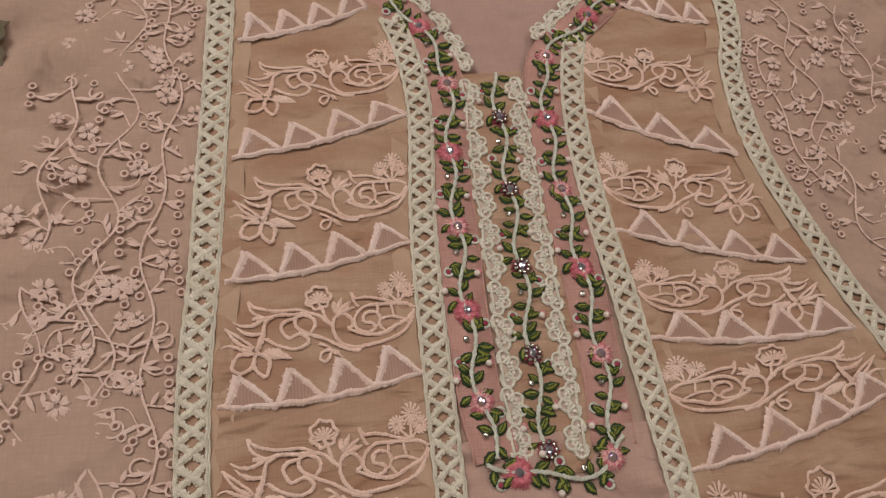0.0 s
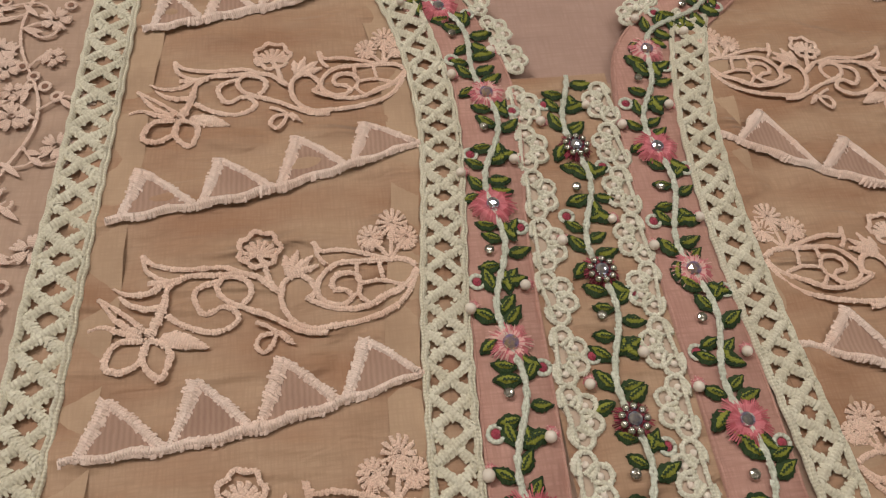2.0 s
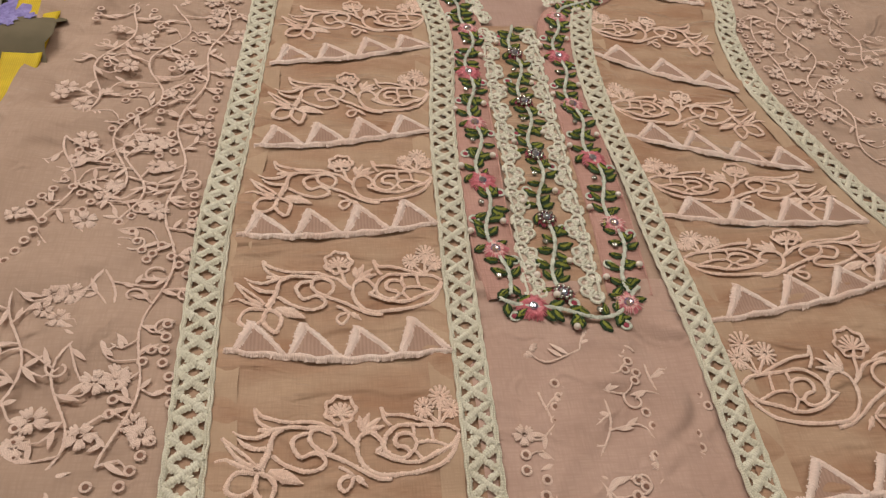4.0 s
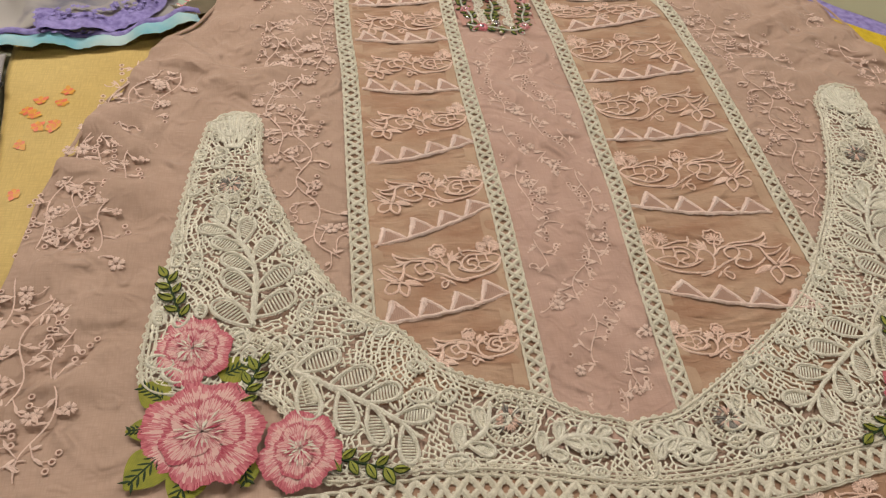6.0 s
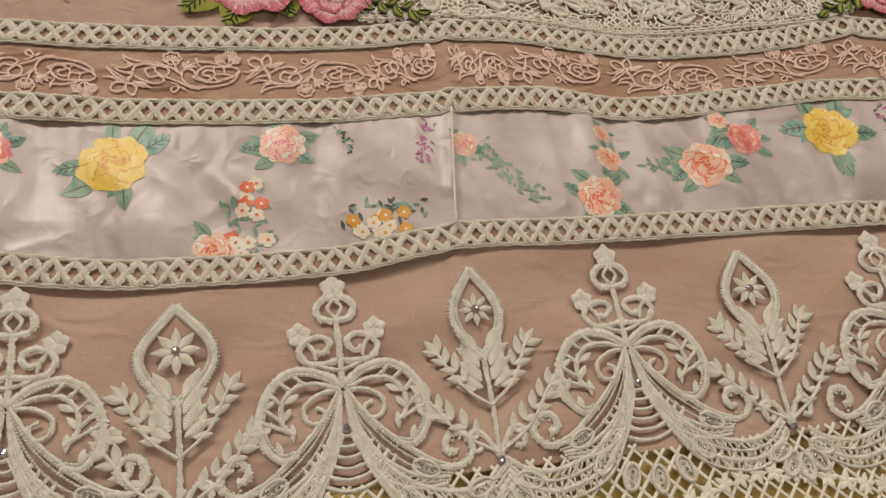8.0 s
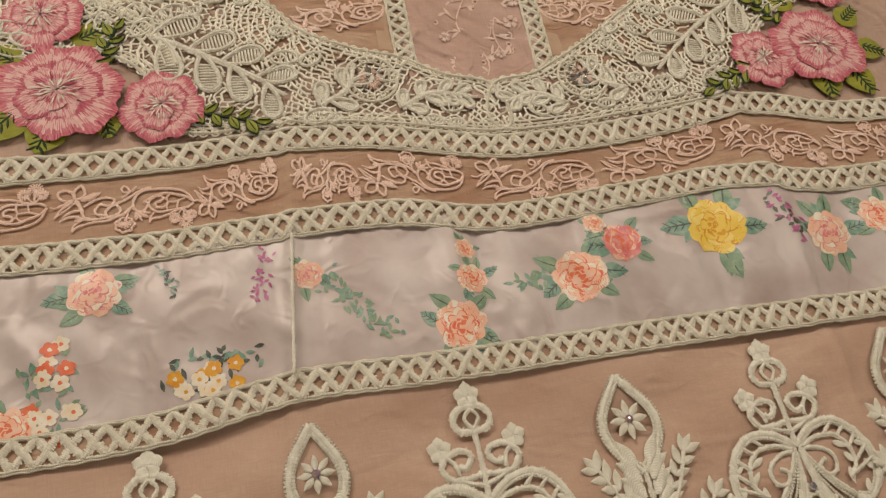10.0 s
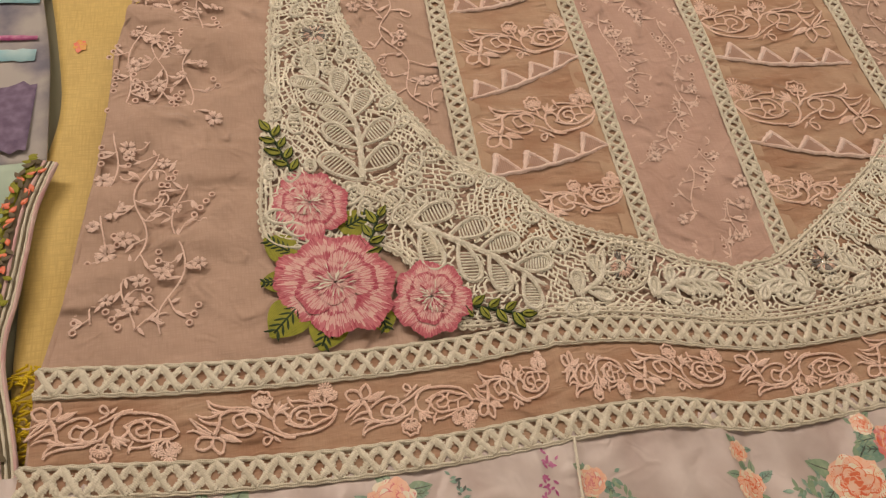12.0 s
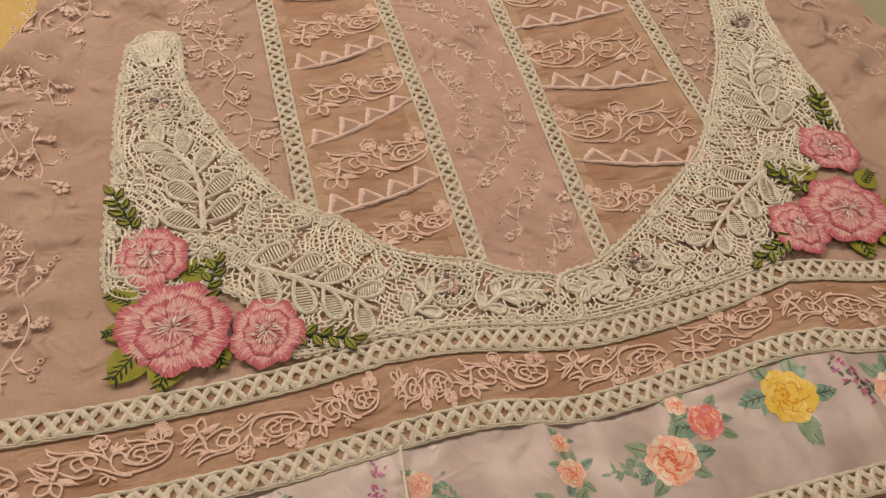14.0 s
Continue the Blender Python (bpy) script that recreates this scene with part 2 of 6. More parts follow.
class Acc:
    """Collects faces of one mesh: places, faces, a UV per vertex and a material slot per face."""

    def __init__(self):
        self.v, self.f, self.uv, self.m = [], [], [], []

    def add(self, v, f, uv, mi=0):
        o = len(self.v)
        self.v += np.asarray(v, float).tolist()
        self.uv += np.asarray(uv, float).tolist()
        self.f += [tuple(i + o for i in q) for q in f]
        self.m += [mi] * len(f)

    def mesh(self, name, mats, smooth=True):
        me = bpy.data.meshes.new(name)
        me.from_pydata(self.v, [], self.f)
        for mm in mats:
            me.materials.append(mm)
        me.polygons.foreach_set("material_index", np.array(self.m, dtype=np.int32))
        me.polygons.foreach_set("use_smooth", np.full(len(self.f), smooth))
        lay = me.uv_layers.new(name="UVMap")
        idx = np.empty(len(me.loops), dtype=np.int32)
        me.loops.foreach_get("vertex_index", idx)
        lay.data.foreach_set("uv", np.array(self.uv)[idx].ravel())
        me.update()
        return me


def part(name, acc, mats, parent=None, label="", smooth=True):
    """One mesh object, under its thing or part."""
    mats = mats if isinstance(mats, (list, tuple)) else [mats]
    ob = new(name, acc.mesh(name, mats, smooth))
    if parent:
        ob.parent = parent
    if label:
        ob["label"] = label
    return ob


def shared(name, me, parent, m, label=""):
    ob = new(name, me)
    ob.parent = parent
    ob.matrix_basis = m
    if label:
        ob["label"] = label
    return ob


def spline(pts, step=0.003):
    """A smooth curve through the points, as an n x 2 array with about that step."""
    p = np.array(pts, float)
    if len(p) == 2:
        n = max(2, int(np.linalg.norm(p[1] - p[0]) / step) + 1)
        return p[0] + (p[1] - p[0]) * np.linspace(0, 1, n)[:, None]
    q = np.vstack([2 * p[0] - p[1], p, 2 * p[-1] - p[-2]])
    out = []
    for i in range(1, len(q) - 2):
        n = max(2, int(np.linalg.norm(q[i + 1] - q[i]) / step))
        t = np.linspace(0, 1, n, endpoint=False)[:, None]
        a, b, c, d = q[i - 1], q[i], q[i + 1], q[i + 2]
        out.append(0.5 * (2 * b + (c - a) * t + (2 * a - 5 * b + 4 * c - d) * t**2 + (3 * b - a - 3 * c + d) * t**3))
    return np.vstack(out + [p[-1:]])


def normals(c):
    t = np.gradient(c, axis=0)
    t /= np.linalg.norm(t, axis=1, keepdims=True) + 1e-9
    return np.stack([-t[:, 1], t[:, 0]], 1)


JIT = np.random.default_rng(11)


def stitches(acc, c, w, h, zz, k, gap, slant, mi):
    """Single satin stitches laid across a cord, each a little uneven."""
    run = np.r_[0, np.cumsum(np.linalg.norm(np.diff(c, axis=0), axis=1))]
    N = int(run[-1] / gap)
    if N < 1:
        return
    s = (np.arange(N) + 0.5 + 0.25 * JIT.uniform(-1, 1, N)) * run[-1] / N
    px, py, pz, pk = (np.interp(s, run, q) for q in (c[:, 0], c[:, 1], zz, k))
    n = normals(c)
    nx, ny = np.interp(s, run, n[:, 0]), np.interp(s, run, n[:, 1])
    q = np.hypot(nx, ny) + 1e-9
    nx, ny = nx / q, ny / q
    tx, ty = ny, -nx
    v = np.empty((N, 6, 3))
    for j, (o, up) in enumerate(((-0.5, 0.05), (0.0, 1.22), (0.5, 0.05))):
        reach = o * w * pk * (1 + (0.16 * JIT.standard_normal(N).clip(-1.5, 2.2) if o else 0))
        sl = o * 2 * slant * w + 0.2 * gap * JIT.standard_normal(N)
        hi = up * h * pk * (1 + 0.15 * JIT.standard_normal(N).clip(-1.5, 1.5))
        for i, sd in enumerate((-0.56, 0.56)):
            v[:, 2 * j + i, 0] = px + nx * reach + tx * (sl + sd * gap)
            v[:, 2 * j + i, 1] = py + ny * reach + ty * (sl + sd * gap)
            v[:, 2 * j + i, 2] = pz + hi
    uv = np.repeat(np.stack([JIT.uniform(0, 0.002, N), s], 1), 6, 0)
    f = [(6 * i + a, 6 * i + a + 1, 6 * i + a + 3, 6 * i + a + 2) for i in range(N) for a in (0, 2)]
    acc.add(v.reshape(-1, 3), f, uv, mi)


def stroke(acc, c, w, z=0.001, h=None, mi=0, taper=None, lift=None, sat=0.0, slant=0.18):
    """A half-round cord of width w along the curve c, lying on the cloth; sat: covered with stitches that far apart."""
    c = np.asarray(c, float)
    h = w * 0.34 if h is None else h
    w0 = w
    if sat:
        w = w * 0.82
    n = normals(c)
    k = np.ones(len(c)) if taper is None else np.interp(np.linspace(0, 1, len(c)), np.linspace(0, 1, len(taper)), taper)
    k = k * (1 + 0.09 * JIT.standard_normal(len(c)).clip(-2, 2))
    zz = drape(c[:, 0], c[:, 1]) + z + (0 if lift is None else lift)
    run = np.r_[0, np.cumsum(np.linalg.norm(np.diff(c, axis=0), axis=1))]
    v, uv = np.empty((len(c), 4, 3)), np.empty((len(c), 4, 2))
    for j, (s, u) in enumerate(((-0.5, 0), (-0.27, 1), (0.27, 1), (0.5, 0))):
        v[:, j, :2] = c + n * (s * w * k)[:, None]
        v[:, j, 2] = zz + u * h * k
        uv[:, j, 0], uv[:, j, 1] = run, s * w
    f = [(4 * i + j, 4 * i + 4 + j, 4 * i + 5 + j, 4 * i + 1 + j) for i in range(len(c) - 1) for j in range(3)]
    f += [(0, 1, 2, 3), (4 * len(c) - 1, 4 * len(c) - 2, 4 * len(c) - 3, 4 * len(c) - 4)]
    acc.add(v.reshape(-1, 3), f, uv.reshape(-1, 2), mi)
    if sat:
        stitches(acc, c, w0, h, zz, k, sat, slant, mi)


def petal(acc, x, y, ang, length, width, z=0.001, h=0.0008, mi=0, n=6, blunt=0.8):
    """A filled leaf or petal from its root at (x, y), pointing along ang, domed along the middle."""
    t = np.linspace(0, 1, n)
    half = 0.5 * width * np.sin(np.pi * np.clip(t, 0.03, 0.985) ** blunt) ** 0.8
    d, e = np.array([math.cos(ang), math.sin(ang)]), np.array([-math.sin(ang), math.cos(ang)])
    mid = np.array([x, y]) + d * (t * length)[:, None]
    v, uv = [], []
    for i in range(n):
        for s in (-1, 0, 1):
            p = mid[i] + e * s * half[i]
            v.append((p[0], p[1], drape(p[0], p[1]) + z + (h if s == 0 else 0)))
            uv.append((t[i] * length + 0.35 * abs(s) * half[i], s * half[i]))
    f = [(3 * i + j, 3 * i + 1 + j, 3 * i + 4 + j, 3 * i + 3 + j) for i in range(n - 1) for j in range(2)]
    acc.add(v, f, uv, mi)


def dome(acc, x, y, r, z=0.001, h=None, mi=0, n=10, rings=2, sx=1.0):
    """A low dome."""
    h = r * 0.5 if h is None else h
    v, uv, f = [], [], []
    b = float(drape(x, y)) + z
    for k in range(rings):
        q = k / rings
        for i in range(n):
            a = 2 * math.pi * i / n
            rr = r * math.cos(q * math.pi / 2)
            v.append((x + rr * math.cos(a) * sx, y + rr * math.sin(a), b + h * math.sin(q * math.pi / 2)))
            uv.append((a * r, rr))
    v.append((x, y, b + h))
    uv.append((0, 0))
    for k in range(rings - 1):
        f += [(k * n + i, k * n + (i + 1) % n, (k + 1) * n + (i + 1) % n, (k + 1) * n + i) for i in range(n)]
    f += [((rings - 1) * n + i, (rings - 1) * n + (i + 1) % n, rings * n) for i in range(n)]
    acc.add(v, f, uv, mi)


def ring(acc, x, y, r, w, z=0.001, mi=0, n=14, sy=1.0, rot=0.0, h=None):
    a = np.linspace(0, 2 * math.pi, n + 1)
    px, py = r * np.cos(a), r * sy * np.sin(a)
    stroke(acc, np.stack([x + px * math.cos(rot) - py * math.sin(rot), y + px * math.sin(rot) + py * math.cos(rot)], 1), w, z, h, mi)


def sheet(acc, left, right, y0, y1, z=0.0, nx=40, ny=60, mi=0, extra=None, keep=None):
    """A cloth between two curves x = left(y) and x = right(y)."""
    ys = np.linspace(y0, y1, ny)
    s = np.linspace(0, 1, nx)
    X = left(ys)[:, None] * (1 - s) + right(ys)[:, None] * s
    Y = np.repeat(ys[:, None], nx, 1)
    Z = drape(X, Y) + z + (extra(X, Y) if extra else 0)
    v = np.stack([X, Y, Z], -1).reshape(-1, 3)
    f = [(i * nx + j, i * nx + j + 1, (i + 1) * nx + j + 1, (i + 1) * nx + j) for i in range(ny - 1) for j in range(nx - 1)]
    if keep:
        f = [q for q in f if keep(*(v[list(q)].mean(0)[:2]))]
    acc.add(v, f, v[:, :2], mi)


def along(pts):
    """x as a function of y through a few (x, y) points."""
    p = sorted(pts, key=lambda q: q[1])
    c = spline(p, 0.004)
    o = np.argsort(c[:, 1])
    return lambda y: np.interp(y, c[o, 1], c[o, 0])


def across(pts):
    """y as a function of x through a few (x, y) points."""
    c = spline(sorted(pts), 0.004)
    o = np.argsort(c[:, 0])
    return lambda x: np.interp(x, c[o, 0], c[o, 1])


# ---- the room and the table ----
def box(name, x0, x1, y0, y1, z0, z1, material, parent=None, bevel=0.0):
    bm = bmesh.new()
    bmesh.ops.create_cube(bm, size=1)
    bmesh.ops.scale(bm, vec=(x1 - x0, y1 - y0, z1 - z0), verts=bm.verts)
    bmesh.ops.translate(bm, vec=((x0 + x1) / 2, (y0 + y1) / 2, (z0 + z1) / 2), verts=bm.verts)
    if bevel:
        bmesh.ops.bevel(bm, geom=bm.edges[:], offset=bevel, segments=2, affect="EDGES")
    me = bpy.data.meshes.new(name)
    bm.to_mesh(me)
    bm.free()
    me.materials.append(material)
    ob = new(name, me)
    if parent:
        ob.parent = parent
    return ob


tagged(box("floor", -2.6, 2.6, -2.6, 2.6, -0.95, -0.85, FLOORM), kind="structure")
tagged(box("ceiling", -2.6, 2.6, -2.6, 2.6, 1.75, 1.85, WALLM), kind="structure")
for nm, a in (("wall_north", (-2.6, 2.6, 2.5, 2.6)), ("wall_south", (-2.6, 2.6, -2.6, -2.5)), ("wall_west", (-2.6, -2.5, -2.5, 2.5)), ("wall_east", (2.5, 2.6, -2.5, 2.5))):
    tagged(box(nm, *a, -0.85, 1.75, WALLM), kind="structure")
table = tagged(new("counter_table"), "pale cream-green laminate counter under the laid-out clothes", "table")
box("table_top", -1.1, 1.1, -1.0, 0.372, -0.056, -0.016, TABLE, table, 0.003)
box("table_top", -1.1, 1.1, 0.3745, 1.3, -0.056, -0.016, TABLE, table, 0.003)
for sx in (-1.0, 1.0):
    for sy in (-0.9, 1.2):
        box("leg", sx - 0.03, sx + 0.03, sy - 0.03, sy + 0.03, -0.85, -0.056, TABLE, table, 0.004)
for x, y in ((-0.75, 0.9), (0.95, 0.6), (0.1, -1.1)):
    cl = tagged(new("ceiling_light"), "white rectangular ceiling light panel", "ceiling light", "ceiling lights")
    cl.location = (x, y, 1.7)
    box("frame", -0.63, 0.63, -0.18, 0.18, 0.0, 0.05, WALLM, cl, 0.004)
    box("diffuser", -0.6, 0.6, -0.15, 0.15, -0.012, -0.0005, GLOW, cl, 0.003)

# ---- the tunic: cloth ----
kurta = tagged(new("embroidered_tunic"), "peach embroidered tunic with cream lace spread flat on a counter", "tunic")
T1 = along([(-0.075, 0.56), (-0.0755, 0.42), (-0.0785, 0.35), (-0.0815, 0.3), (-0.0845, 0.25), (-0.0885, 0.2), (-0.0895, 0.14), (-0.0885, 0.07), (-0.092, -0.045), (-0.095, -0.16)])
T2 = along([(0.004, 0.39), (0.013, 0.36), (0.016, 0.32), (0.010, 0.26), (0.007, 0.2), (0.005, 0.08), (0.005, -0.05), (0.004, -0.12), (0.001, -0.222)])
T3 = along([(0.110, 0.372), (0.103, 0.357), (0.094, 0.315), (0.093, 0.255), (0.096, 0.198), (0.099, 0.08), (0.095, -0.054), (0.087, -0.16), (0.083, -0.232)])
T4 = along([(0.215, 0.56), (0.198, 0.38), (0.187, 0.336), (0.187, 0.276), (0.204, 0.213), (0.219, 0.16), (0.22, 0.05), (0.217, -0.02), (0.212, -0.15)])
EDGE_L = along([(-0.19, 0.56), (-0.188, 0.364), (-0.184, 0.294), (-0.187, 0.242), (-0.195, 0.196), (-0.208, 0.161), (-0.235, 0.129), (-0.248, 0.1), (-0.257, 0.075), (-0.274, 0.035), (-0.293, -0.035), (-0.299, -0.1), (-0.313, -0.2), (-0.326, -0.262), (-0.329, -0.3)])
EDGE_R = along([(0.315, 0.56), (0.328, 0.43), (0.334, 0.36), (0.335, 0.292), (0.344, 0.252), (0.367, 0.219), (0.388, 0.15), (0.41, 0.0), (0.43, -0.12), (0.45, -0.27)])
B1 = across([(-0.326, -0.258), (-0.255, -0.265), (-0.194, -0.268), (-0.13, -0.268), (-0.07, -0.265), (-0.02, -0.270), (0.047, -0.284), (0.125, -0.283), (0.2, -0.275), (0.262, -0.29), (0.36, -0.292), (0.46, -0.285)])
B2 = across([(-0.332, -0.303), (-0.25, -0.312), (-0.194, -0.316), (-0.135, -0.317), (-0.077, -0.315), (-0.024, -0.316), (0.031, -0.326), (0.11, -0.324), (0.175, -0.322), (0.25, -0.335), (0.46, -0.332)])
B3 = across([(-0.336, -0.387), (-0.28, -0.399), (-0.227, -0.404), (-0.15, -0.405), (-0.088, -0.397), (-0.025, -0.4), (0.06, -0.4025), (0.155, -0.406), (0.25, -0.41), (0.46, -0.41)])


def in_neck(x, y):
    lx = np.interp(y, (0.338, 0.357, 0.378, 0.394, 0.42, 0.56), (0.040, 0.036, 0.029, 0.012, -0.014, -0.1))
    rx = np.interp(y, (0.338, 0.346, 0.366, 0.385, 0.416, 0.56), (0.072, 0.077, 0.089, 0.111, 0.150, 0.27))
    return y > 0.34 and lx < x < rx


def creases(x, y):
    """Loose wrinkles in the plain cloth at the sides."""
    side = np.clip((np.abs(x - 0.06) - 0.16) / 0.08, 0, 1)
    a = 0.0012 * np.sin(55 * y + 30 * x + 3 * np.sin(12 * y)) + 0.0009 * np.sin(95 * x + 20 * np.sin(9 * y)) + 0.0010 * np.sin(140 * y - 60 * x)
    fold = 0.0022 * np.exp(-((x + 0.235 + 0.02 * np.sin(14 * y)) / 0.006) ** 2) + 0.002 * np.exp(-((y - 0.093 + 0.1 * (x + 0.2)) / 0.004) ** 2)
    low = np.clip((y + 0.235) / 0.03, 0, 1)
    fine = 0.0005 * np.sin(230 * y + 60 * x + 4 * np.sin(30 * x)) + 0.0004 * np.sin(310 * x - 120 * y)
    ridge = 0.0022 * (1 - np.abs(np.sin(31 * y + 22 * x + 2.2 * np.sin(17 * x)))) ** 4 + 0.0018 * (1 - np.abs(np.sin(26 * x - 13 * y + 2 * np.sin(21 * y)))) ** 5
    for cx in (-0.178, 0.285):
        low = low * (1 - 0.93 * np.exp(-((x - cx) / 0.055) ** 4) / (1 + np.exp((y - 0.05) / 0.006)))
    pucker = 0.0013 * (1 - np.abs(np.sin(72 * y + 9 * x + 2.6 * np.sin(28 * x)))) ** 3 * (0.5 + 0.5 * np.sin(19 * x + 33 * y))
    return low * (side * (1.9 * a + 1.4 * fold + 1.4 * ridge + pucker) + fine * side)


a = Acc()
sheet(a, EDGE_L, EDGE_R, -0.296, 0.56, 0.0, 170, 210, extra=creases, keep=lambda x, y: not in_neck(x, y))
part("body", a, PEACH, kurta)
a = Acc()
sheet(a, lambda y: 0 * y - 0.11, lambda y: 0 * y + 0.28, 0.325, 0.56, -0.0035, 40, 30)
part("back_neck", a, NECK, kurta, "dull pink inside of the back seen through the neck")
a = Acc()
stroke(a, np.stack([EDGE_L(np.linspace(-0.262, 0.56, 150)), np.linspace(-0.262, 0.56, 150)], 1), 0.003, 0.0, 0.001)
part("side_hem", a, PEACH, kurta)
a = Acc()
stroke(a, np.stack([EDGE_R(np.linspace(-0.262, 0.56, 150)), np.linspace(-0.262, 0.56, 150)], 1), 0.003, 0.0, 0.001)
part("side_hem", a, PEACH, kurta)

# rows of tucks: height at each end, from the neck down
ROWS_L = ((0.455, 0.47), (0.365, 0.386), (0.297, 0.318), (0.237, 0.25), (0.184, 0.19), (0.131, 0.128), (0.062, 0.06), (-0.025, -0.004), (-0.103, -0.07), (-0.162, -0.145))
ROWS_R = ((0.46, 0.45), (0.385, 0.37), (0.315, 0.285), (0.248, 0.224), (0.195, 0.19), (0.138, 0.16), (0.066, 0.075), (-0.007, -0.003), (-0.078, -0.092), (-0.153, -0.176))


def tuck_ripple(rows, xl, xr):
    def extra(x, y):
        s = np.clip((x - xl) / (xr - xl), 0, 1)
        z = 0 * x
        for l, r in rows:
            d = y - (l + (r - l) * s)
            z = z + 0.0013 * np.exp(-((d - 0.0005) / 0.003) ** 2) * np.clip(s * 6, 0, 1) * np.clip((1 - s) * 8, 0, 1)
        z = z + 0.00035 * np.sin(330 * y + 90 * x + 5 * np.sin(60 * x)) + 0.0003 * np.sin(210 * x - 70 * y + 3 * np.sin(45 * y))
        z = z + 0.0006 * np.sin(260 * (x - xl)) * np.exp(-((x - xl - 0.008) / 0.01) ** 2)
        return z
    return extra


NECK_L = lambda y: np.where(y > 0.385, np.interp(y, (0.385, 0.42, 0.56), (0.004, -0.02, -0.1)), T2(y))
NECK_R = lambda y: np.where(y > 0.366, np.interp(y, (0.366, 0.40, 0.56), (0.106, 0.15, 0.27)), T3(y))
a = Acc()
sheet(a, T1, NECK_L, -0.215, 0.56, 0.0013, 40, 330, extra=tuck_ripple(ROWS_L, -0.085, 0.006))
part("organza_panel", a, ORGANZA, kurta, "tan sheer organza panel with tucks")
a = Acc()
sheet(a, NECK_R, lambda y: np.maximum(T4(y), NECK_R(y)), -0.235, 0.56, 0.0013, 40, 330, extra=tuck_ripple(ROWS_R, 0.097, 0.208))
part("organza_panel", a, ORGANZA, kurta, "tan sheer organza panel with tucks")
a = Acc()
sheet(a, T2, T3, -0.25, 0.16, 0.0013, 40, 120, extra=lambda x, y: 0.0008 * np.sin(170 * x + 8 * np.sin(20 * y)))
part("centre_panel", a, PINKLAWN, kurta, "dusty pink embroidered middle panel")


# ---- ladder lace trims ----
def ladder(c, w, period, name_label, z0=0.0021):
    """Openwork insertion: a raised band with a row of lozenge holes between two corded edges, crossed by satin bars."""
    acc = Acc()
    run = np.r_[0, np.cumsum(np.linalg.norm(np.diff(c, axis=0), axis=1))]
    n = normals(c)
    count = max(2, int(run[-1] / period))
    per = run[-1] / count

    def at(s, o):
        return np.array([np.interp(s, run, c[:, 0]) + o * np.interp(s, run, n[:, 0]), np.interp(s, run, c[:, 1]) + o * np.interp(s, run, n[:, 1])])

    hw, th = w * 0.41, 0.0008
    v, uv = [], []
    for o in (-0.44, 0.44):
        p = c + n * (o * w)
        v.append(np.c_[p, drape(p[:, 0], p[:, 1]) + z0 - 0.0009])
        uv.append(p)
    N = len(c)
    acc.add(np.vstack(v), [(i, i + 1, N + i + 1, N + i) for i in range(N - 1)], np.vstack(uv), 1)
    for k in range(count):
        s = (k + 0.5) * per
        for sg in (-1, 1):
            ov = th * 0.55 if (k + (sg > 0)) % 2 else 0.0
            q0, q1, q2 = at(s - per * 0.5, sg * hw), at(s + random.uniform(-0.05, 0.05) * per, random.uniform(-0.03, 0.03) * w), at(s + per * 0.5, -sg * hw)
            stroke(acc, np.array([q0, (q0 + q1) / 2, q1, (q1 + q2) / 2, q2]), w * random.uniform(0.21, 0.25), z0 + th * 0.2 + ov, 0.0010, 0, sat=0.00065, slant=0.1)
        for sg in (-1, 1):
            q = at(s + per * 0.5, sg * hw * 0.93)
            dome(acc, q[0], q[1], w * 0.13, z0 + th * 0.4, 0.0009, 0, 8, 2)
    for o, ww in ((-0.43, 0.115), (0.43, 0.115), (-0.495, 0.065), (0.495, 0.065)):
        e = c + n * (o * w)
        wob = 0.02 * w * np.sin(run / per * 2 * math.pi)[:, None] * n
        stroke(acc, e + wob, w * ww, z0, 0.0013 if ww > 0.1 else 0.0008, 0, sat=0.0008 if ww > 0.1 else 0.0, slant=0.3)
    return part("lace_trim", acc, [CREAM, ORGANZA], kurta, name_label)


def vertical(fn, y0, y1):
    y = np.arange(y0, y1, 0.003)
    return np.stack([fn(y), y], 1)


def level(fn, x0, x1):
    x = np.arange(x0, x1, 0.003)
    return np.stack([x, fn(x)], 1)


ladder(vertical(T1, -0.165, 0.56), 0.0128, 0.0082, "cream ladder lace insertion")
ladder(vertical(T2, -0.224, 0.382), 0.0120, 0.0080, "cream ladder lace insertion")
ladder(vertical(T3, -0.235, 0.366), 0.0118, 0.0080, "cream ladder lace insertion")
ladder(vertical(T4, -0.155, 0.56), 0.0118, 0.0080, "cream ladder lace insertion")
ladder(level(B1, -0.326, 0.455), 0.0150, 0.0092, "cream ladder lace across the skirt", 0.0021)
ladder(level(B2, -0.331, 0.455), 0.0150, 0.0092, "cream ladder lace across the skirt", 0.0021)
ladder(level(B3, -0.334, 0.455), 0.0150, 0.0092, "cream ladder lace across the skirt", 0.0021)

for edge_line, off, low, high in ((T1, 0.0105, -0.16, 0.54), (T2, -0.0105, -0.215, 0.375), (T3, 0.0095, -0.225, 0.355), (T4, -0.0105, -0.15, 0.54)):
    a = Acc()
    sheet(a, lambda y: edge_line(y) + off - 0.0042 + 0.0004 * np.sin(90 * y), lambda y: edge_line(y) + off + 0.0042 + 0.0005 * np.sin(140 * y + 1), low, high, 0.0016, 6, 240, extra=lambda x, y: 0.0004 * np.sin(300 * y + 40 * x))
    part("seam_allowance", a, SEAMORG, kurta, "doubled sheer seam allowance")

